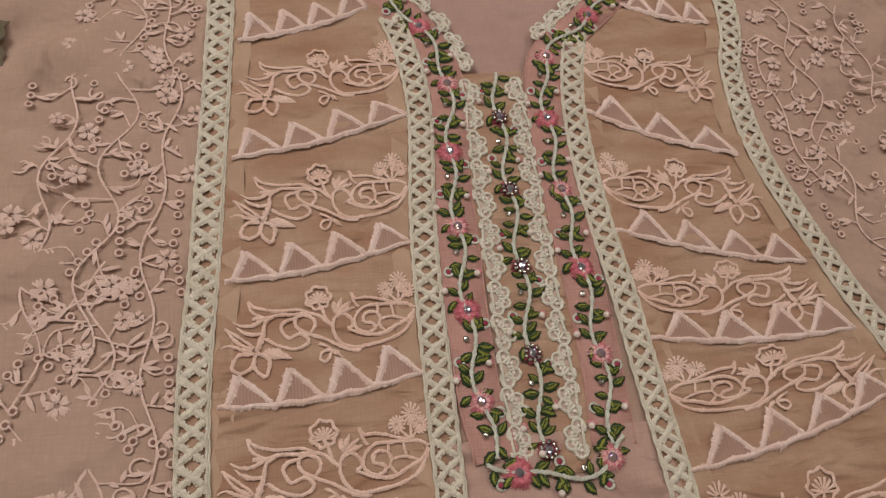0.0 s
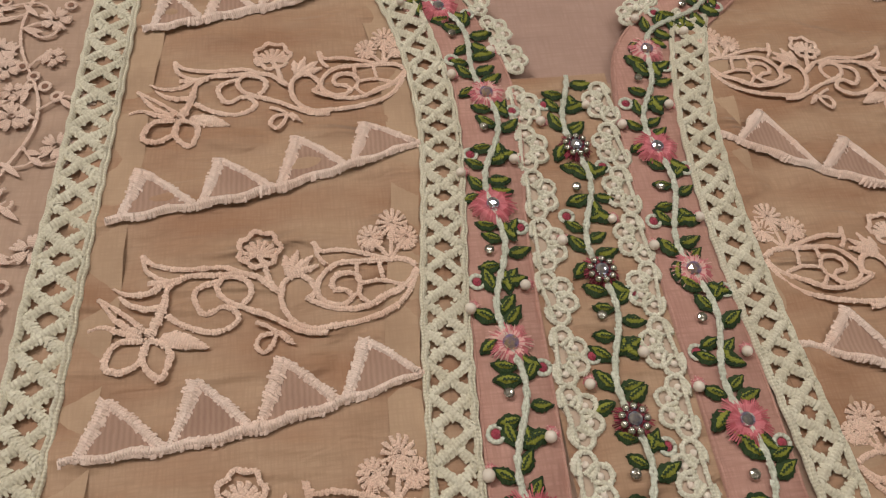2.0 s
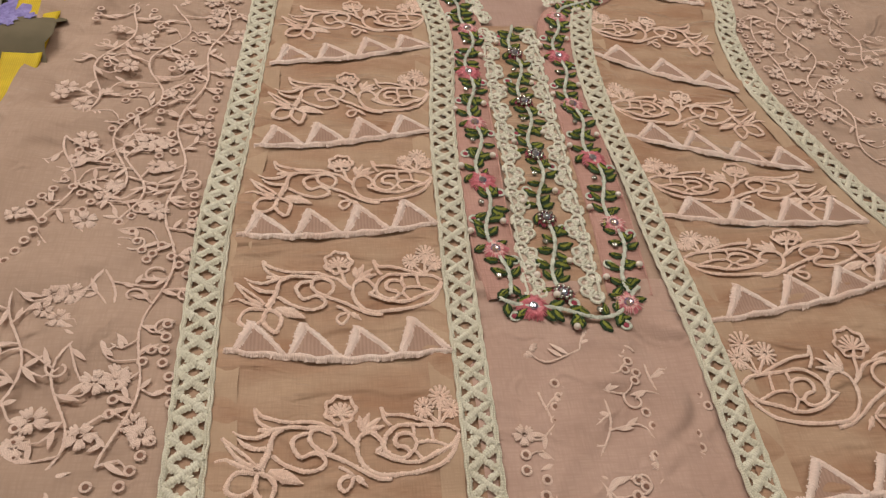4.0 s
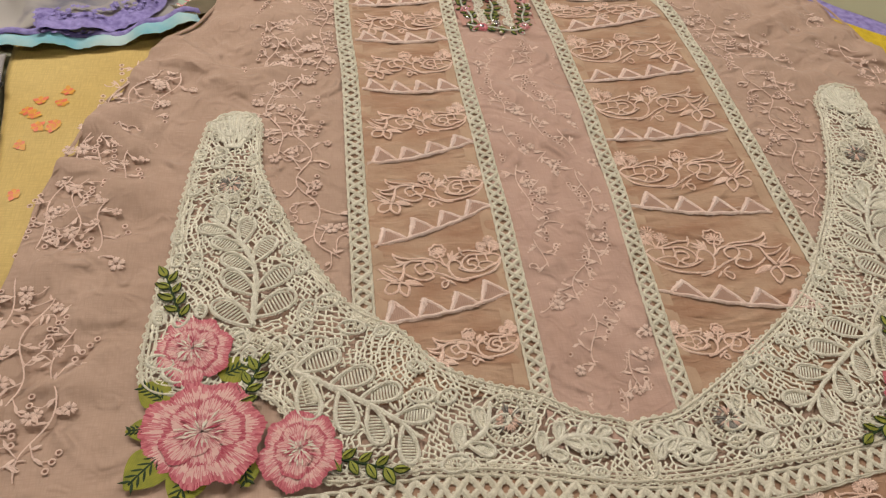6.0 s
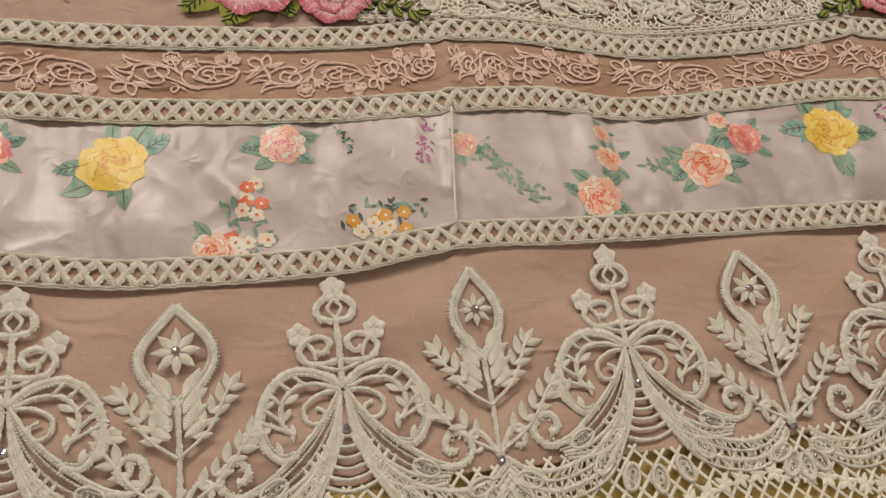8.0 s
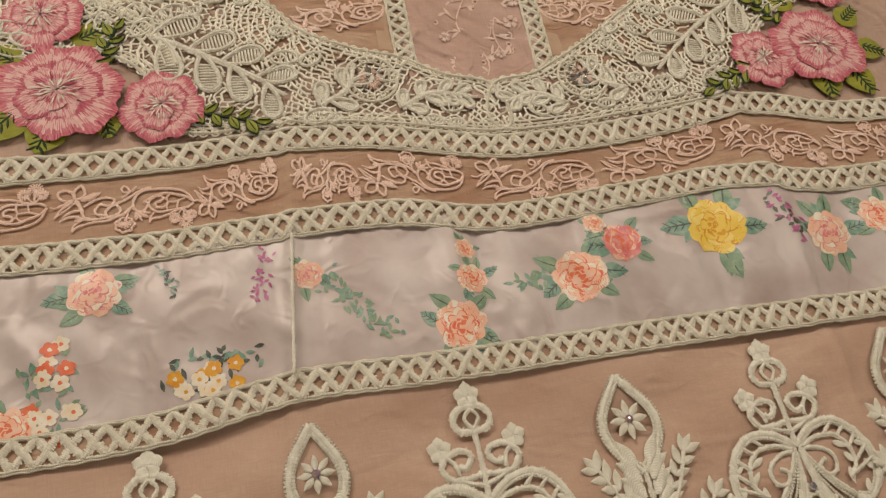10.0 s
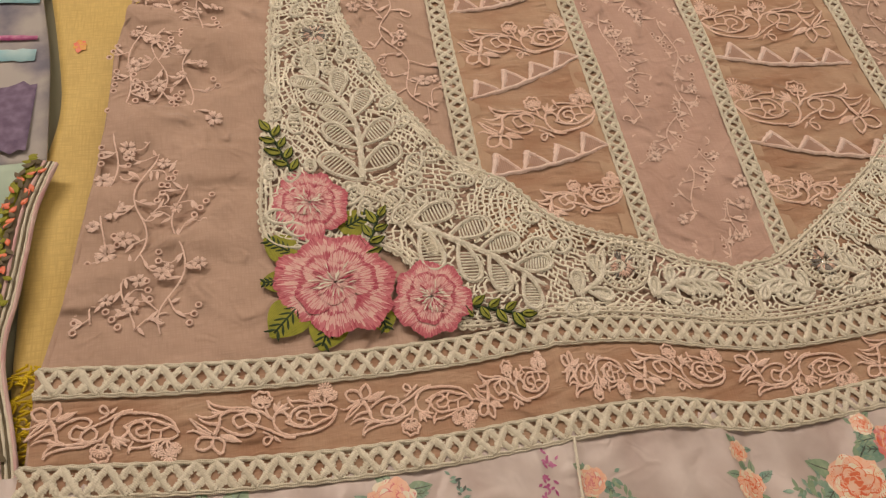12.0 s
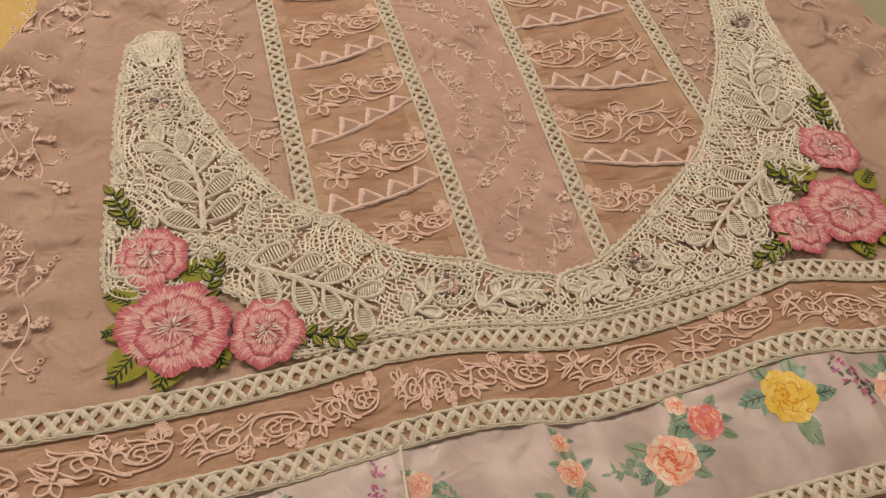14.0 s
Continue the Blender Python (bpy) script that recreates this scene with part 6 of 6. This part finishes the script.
def pointed_motif(x0, y0, wide):
    """A pointed oval round a star flower, over leafy branches."""
    a = Acc()
    Z = 0.0016
    leaves = []
    for sg in (-1, 1):
        c = spline(mm(x0, y0, [(0, 2), (sg * 0.45 * wide, -6), (sg * 0.92 * wide, -16), (sg * wide, -26), (sg * 0.6 * wide, -37), (0, -45)]), 0.0015)
        nn = normals(c)
        stroke(a, c, 0.0034, Z, 0.0009, 0, sat=0.0006)
        for i in range(1, len(c) - 1):
            for o, r in ((0.0021, 0.0012), (-0.0019, 0.0007)):
                p = c[i] + nn[i] * o * -sg
                dome(a, p[0], p[1], r, Z, 0.0008, 0, 6, 2)
        for base, tip, n in (((0, -68), (sg * 22, -40), 5), ((0, -90), (sg * 30, -62), 5)):
            b, e = mm(x0, y0, [base, tip])
            stroke(a, spline([b, (b + e) / 2 + (sg * 0.002, -0.003), e], 0.002), 0.0018, Z, 0.0012, 0)
            an = math.atan2(e[1] - b[1], e[0] - b[0])
            for k in range(n):
                p = b + (e - b) * (0.3 + 0.7 * k / (n - 1))
                for sd in (-0.75, 0.75):
                    leaves.append((p[0], p[1], an + sd * rng(0.8, 1.1), rng(0.85, 1.05)))
            leaves.append((e[0], e[1], an, 1.0))
        s = spline(mm(x0, y0, [(0, -92), (sg * 7, -80), (sg * 13, -80), (sg * 12, -88), (sg * 8, -87)]), 0.0018)
        stroke(a, s, 0.0028, Z, 0.0010, 0, sat=0.0007)
        for k in range(3):
            p = mm(x0, y0, [(sg * 3, -42 - 7 * k)])[0]
            leaves.append((p[0], p[1], math.pi / 2 - sg * 0.5, 1.6))
            leaves.append((p[0], p[1] - 0.003, math.pi / 2 - sg * 1.0, 1.3))
    for k in range(8):
        leaves.append((x0 + 0.0018 * math.cos(k * 0.785), y0 - 0.02 + 0.0018 * math.sin(k * 0.785), k * 0.785, 1.08 * wide / 17.5))
    stroke(a, spline(mm(x0, y0, [(0, -42), (0.6, -64), (0, -92)]), 0.003), 0.0024, Z, 0.0010, 0, sat=0.0008)
    pm = part("pointed_motif", a, WHITE, kurta, "raised cream lace flower on leafy stems")
    for lx, ly, la, ls in leaves:
        shared("leaf", LACE_LEAF, pm, on(lx, ly, Z, la, ls))
    shared("stone", STONEY, pm, on(x0, y0 - 0.02, Z + 0.0012))
    shared("stone", STONE, pm, on(x0, y0 - 0.093, Z + 0.0012))
    for k in range(5):
        an = math.pi * (1.1 + 0.2 * k)
        drop(x0 + 0.006 * math.cos(an), y0 - 0.1 + 0.006 * math.sin(an), an, pm)


tops_a = [(-0.295, -0.405), (-0.153, -0.413), (-0.010, -0.410), (0.146, -0.417), (0.292, -0.42), (0.436, -0.42)]
tops_b = [(-0.226, -0.4225, 16.5), (-0.084, -0.417, 12), (0.066, -0.422, 14), (0.22, -0.426, 14.5), (0.365, -0.426, 14.5)]
for q in tops_a:
    palmette(*q)
for q in tops_b:
    pointed_motif(*q)

a = Acc()
for fam in (0, 1):
    for o in np.arange(-0.5, 0.75, 0.0085):
        q = np.arange(-0.62, -0.50, 0.004)
        px = o + (q + 0.5) * (0.9 if fam else -0.9)
        c = np.stack([px, q], 1)
        clipped(a, c, 0.0016, 0.0006, lambda x, y: -0.335 < x < 0.45 and y > -0.605 + 0.008 * abs(math.sin(44 * x)) and y < HEM(x) + 0.004)
e = np.array([(x, -0.605 + 0.008 * abs(math.sin(44 * x))) for x in np.arange(-0.334, 0.45, 0.002)])
stroke(a, e, 0.004, 0.0008, 0.0016, 0)
for x in np.arange(-0.33, 0.45, 0.009):
    dome(a, x, -0.57 + 0.012 * math.sin(60 * x), 0.003, 0.001, 0.0014, 0, 7, 2)
    for k in range(5):
        petal(a, x, -0.542 + 0.008 * math.sin(40 * x), k * 1.257, 0.0055, 0.003, 0.0012, 0.001, 0, 5)
hem_net = part("hem_net", a, CREAMFLAT, kurta, "open cream lace lattice along the hem")

a = Acc()
sheet(a, lambda y: 0 * y - 0.338, lambda y: 0 * y + 0.452, -0.66, -0.49, -0.0045, 60, 14)
part("hem_lining", a, YELLOWC, kurta, "pale gold lining showing through the hem lace")

# ---- other cloths lying beside and beneath ----
def loose_cloth(name, label, category, left, right, y0, y1, z, material, nx, ny, extra):
    th = tagged(new(name), label, category)
    a = Acc()
    ys = np.linspace(y0, y1, ny)
    s = np.linspace(0, 1, nx)
    X = left(ys)[:, None] * (1 - s) + right(ys)[:, None] * s
    Y = np.repeat(ys[:, None], nx, 1)
    Zt = z + extra(X, Y)
    v = np.vstack([np.stack([X, Y, Zt], -1).reshape(-1, 3), np.stack([X, Y, Zt - 0.0012], -1).reshape(-1, 3)])
    f = [(i * nx + j, i * nx + j + 1, (i + 1) * nx + j + 1, (i + 1) * nx + j) for i in range(ny - 1) for j in range(nx - 1)]
    N = nx * ny
    f += [tuple(reversed([q + N for q in t])) for t in f]
    for j in range(nx - 1):
        f += [(j, j + N, j + 1 + N, j + 1), ((ny - 1) * nx + j, (ny - 1) * nx + j + 1, (ny - 1) * nx + j + 1 + N, (ny - 1) * nx + j + N)]
    for i in range(ny - 1):
        f += [(i * nx, (i + 1) * nx, (i + 1) * nx + N, i * nx + N), (i * nx + nx - 1, i * nx + nx - 1 + N, (i + 1) * nx + nx - 1 + N, (i + 1) * nx + nx - 1)]
    a.add(v, f, v[:, :2], 0)
    part("cloth", a, material, th)
    return th


K = lambda v: (lambda y: 0 * y + v)
flat = lambda X, Y: 0.0006 * np.sin(40 * X + 25 * Y) + 0.0005 * np.sin(90 * Y - 30 * X)
yellow = loose_cloth("yellow_cloth", "plain yellow silk cloth with orange printed sprays under the tunic", "cloth", along([(-0.345, -0.64), (-0.345, -0.3), (-0.345, -0.15), (-0.333, -0.07), (-0.348, 0.05), (-0.36, 0.128), (-0.36, 0.2)]), K(-0.16), -0.64, 0.20, -0.009, YELLOWC, 40, 150, flat)
for k in range(10):
    a = Acc()
    rnd = random.Random(70 + k)
    px, py = -0.335 + 0.03 * rnd.random(), 0.09 - 0.014 * k * rnd.random() * 1.4
    for j in range(7):
        petal(a, px, py, j * 0.9, 0.006 * rnd.uniform(0.6, 1.2), 0.004, 0, 0.0002, j % 2, 5, 1.2)
    for i in range(len(a.v)):
        a.v[i] = (a.v[i][0], a.v[i][1], -0.0083 + float(flat(a.v[i][0], a.v[i][1])))
    part("printed_spray", a, [P_YELD, P_COR], yellow)
loose_cloth("yellow_cloth", "bright yellow cloth edge showing beyond the tunic", "cloth", along([(0.30, 0.0), (0.345, 0.14), (0.352, 0.2), (0.358, 0.212)]), along([(0.6, 0.0), (0.6, 0.09), (0.5, 0.11), (0.42, 0.15), (0.36, 0.213)]), 0.0, 0.212, -0.012, YELLOWB, 30, 40, flat)
lav = loose_cloth("lavender_cloth", "pale lavender cloth edge beyond the tunic", "cloth", along([(0.30, 0.1), (0.33, 0.25), (0.338, 0.262)]), along([(0.52, 0.1), (0.45, 0.165), (0.345, 0.263)]), 0.1, 0.262, -0.0145, PURPLE, 30, 30, flat)

crump = lambda X, Y: 0.006 + 0.004 * np.sin(60 * X + 30 * Y + 3 * np.sin(25 * Y)) + 0.003 * np.sin(95 * Y - 50 * X) + 0.002 * np.sin(170 * X + 90 * Y)
grey = loose_cloth("grey_scarf", "crumpled grey lavender chiffon scarf with purple lace and aqua border", "scarf", K(-0.52), along([(-0.30, 0.135), (-0.245, 0.15), (-0.222, 0.19), (-0.21, 0.25), (-0.21, 0.34), (-0.25, 0.5)]), 0.16, 0.5, -0.006, GREYC, 90, 90, crump)
a = Acc()


def scarf_z(x, y):
    return float(crump(np.array(x), np.array(y))) - 0.006


def lay(a, c, w, dz, h, mi=0):
    """A ribbon or cord that follows the crumpled scarf."""
    c = np.asarray(c, float)
    base = np.array([scarf_z(*p) for p in c]) - drape(c[:, 0], c[:, 1])
    stroke(a, c, w, dz, h, mi, lift=base)


purple_path = spline([(-0.19, 0.331), (-0.222, 0.333), (-0.243, 0.322), (-0.243, 0.286), (-0.243, 0.235), (-0.252, 0.203), (-0.27, 0.185), (-0.30, 0.172), (-0.34, 0.163)], 0.004)
lay(a, purple_path, 0.030, 0.0024, 0.0006)
n = normals(purple_path)
rnd = random.Random(3)
for i in range(len(purple_path)):
    for k in range(6):
        p = purple_path[i] + n[i] * rnd.uniform(-0.016, 0.016)
        dz = scarf_z(*p) - float(drape(*p))
        for j in range(5):
            petal(a, p[0], p[1], j * 1.257 + i, 0.0026, 0.0018, dz + 0.0031 + 0.00005 * k, 0.0003, 0, 4, 1.2)
part("purple_lace", a, PURPLE, grey, "lavender floral lace edging")
a = Acc()
lay(a, spline([(-0.186, 0.40), (-0.188, 0.31), (-0.195, 0.258), (-0.204, 0.212), (-0.218, 0.182), (-0.228, 0.172)], 0.004), 0.024, 0.0014, 0.001)
part("olive_border", a, OLIVE, grey, "dull olive border")
a = Acc()
flo = spline([(-0.202, 0.31), (-0.211, 0.28), (-0.217, 0.245), (-0.222, 0.207), (-0.227, 0.184)], 0.004)
lay(a, flo, 0.018, 0.0022, 0.0005)
for i in range(1, len(flo), 2):
    for j in range(6):
        dz = scarf_z(*flo[i]) - float(drape(*flo[i]))
        petal(a, flo[i][0] + rnd.uniform(-0.004, 0.004), flo[i][1], j * 1.05, 0.0042, 0.003, dz + 0.0029, 0.0002, 1 + (i + j) % 2, 4, 1.2)
part("floral_border", a, [MINT, ROSE2, P_WHT], grey, "mint border with pink and white flowers")
a = Acc()
edge = spline([(-0.50, 0.138), (-0.40, 0.142), (-0.30, 0.149), (-0.24, 0.157), (-0.212, 0.168)], 0.004)
stroke(a, edge, 0.016, 0.0, 0.0014, 0, lift=np.array([scarf_z(*p) for p in edge]) - drape(edge[:, 0], edge[:, 1]))
stroke(a, edge + (0, 0.0105), 0.007, 0.0, 0.0022, 1, lift=np.array([scarf_z(*p) for p in edge]) - drape(edge[:, 0], edge[:, 1]))
part("aqua_border", a, [CYAN, PURPLE], grey, "aqua printed border")
ybit = loose_cloth("yellow_cloth", "bright yellow cloth edge peeping out beside the armhole", "cloth", along([(-0.19, 0.262), (-0.196, 0.3), (-0.2, 0.345), (-0.201, 0.40)]), K(-0.178), 0.262, 0.40, 0.0055, YELLOWB, 10, 20, flat)
black = loose_cloth("black_cloth", "small black cloth bundle beside the scarf", "cloth", K(-0.42), along([(-0.345, 0.235), (-0.30, 0.3), (-0.28, 0.36), (-0.27, 0.42)]), 0.235, 0.42, 0.004, BLACK, 24, 24, lambda X, Y: crump(X, Y) * 1.3)

stack = loose_cloth("striped_scarf", "folded scarf with printed lavender, pink and aqua stripes", "scarf", K(-0.55), along([(-0.336, -0.118), (-0.338, -0.05), (-0.348, 0.03), (-0.36, 0.13)]), -0.118, 0.132, -0.005, GREYC, 40, 60, lambda X, Y: 0.003 + 0.001 * np.sin(70 * Y))
for y0, w, mt in ((0.065, 0.008, CYAN), (0.035, 0.018, STRIPEP), (0.013, 0.007, CYAN), (-0.035, 0.010, CYAN), (-0.02, 0.004, P_MAG), (-0.085, 0.05, DPURPLE), (0.09, 0.006, BLACK)):
    a = Acc()
    c = spline([(-0.55, y0 + 0.01), (-0.45, y0 + 0.006), (-0.347 + 0.05 * max(0, -0.05 - y0) - 0.1 * max(0, y0 - 0.03), y0)], 0.004)
    stroke(a, c, w, 0.0, 0.0012, 0, lift=-0.0008 + 0.001 * np.sin(70 * c[:, 1]) - drape(c[:, 0], c[:, 1]))
    part("stripe", a, mt, stack)
mint = loose_cloth("mint_cloth", "mint printed cloth with an embroidered green and orange border", "cloth", K(-0.55), along([(-0.348, -0.31), (-0.362, -0.24), (-0.356, -0.2), (-0.352, -0.15), (-0.342, -0.12)]), -0.40, -0.118, -0.004, MINT, 40, 60, lambda X, Y: 0.003 + 0.0012 * np.sin(60 * X + 40 * Y))
a = Acc()
rnd = random.Random(8)
bord = spline([(-0.338, -0.12), (-0.347, -0.15), (-0.352, -0.2), (-0.356, -0.24), (-0.345, -0.3), (-0.345, -0.37)], 0.003)
for o, mi, bw in ((-0.004, 0, 0.0042), (0.0005, 1, 0.004), (0.0035, 4, 0.002), (0.005, 1, 0.0012), (0.0063, 5, 0.0016), (0.0076, 1, 0.0012), (0.0089, 5, 0.0016), (0.0102, 4, 0.0016)):
    stroke(a, bord + normals(bord) * o, bw, 0.0, 0.002, mi, lift=0.001 - drape(bord[:, 0], bord[:, 1]))
for i in range(len(bord)):
    for k in range(3):
        p = bord[i] + normals(bord)[i] * rnd.uniform(-0.007, 0.004)
        petal(a, p[0], p[1], rnd.random() * 6, 0.005, 0.003, 0.0042 - float(drape(*p)), 0.0006, rnd.choice((0, 1, 3)), 4)
part("embroidered_border", a, [MIDGREEN, OLIVE, P_WHT, P_COR, STRIPEP, CREAM], mint, "green and orange embroidered border with striped tan braid")
tassel = tagged(new("yellow_lace_fringe"), "bright yellow embroidered fringe on the yellow cloth", "fringe")
a = Acc()
for i in range(130):
    y = -0.24 - 0.085 * i / 130
    p = np.array([-0.334 + 0.006 * math.sin(i * 0.4) - 0.004, y])
    e = p + (rnd.uniform(-0.012, 0.012), rnd.uniform(-0.01, 0.004))
    c = spline([p, (p + e) / 2 + (0.003, 0.001), e], 0.003)
    stroke(a, c, 0.0012, -0.006, 0.001, 0, lift=-drape(c[:, 0], c[:, 1]) + 0.0005)
part("threads", a, YELLOWB, tassel)
plum = tagged(new("plum_lace_edge"), "dark plum lace edge lying beside the hem", "lace")
a = Acc()
c = spline([(-0.352, -0.345), (-0.35, -0.375), (-0.343, -0.41), (-0.35, -0.45)], 0.003)
stroke(a, c, 0.02, -0.006, 0.004, 0, lift=-drape(c[:, 0], c[:, 1]))
for i in range(len(c)):
    for k in range(5):
        p = c[i] + (rnd.uniform(-0.009, 0.009), rnd.uniform(-0.002, 0.002))
        petal(a, p[0], p[1], rnd.random() * 6, 0.005, 0.0035, -0.0022 - float(drape(*p)), 0.0008, 0, 4)
part("lace", a, [DPURPLE], plum)
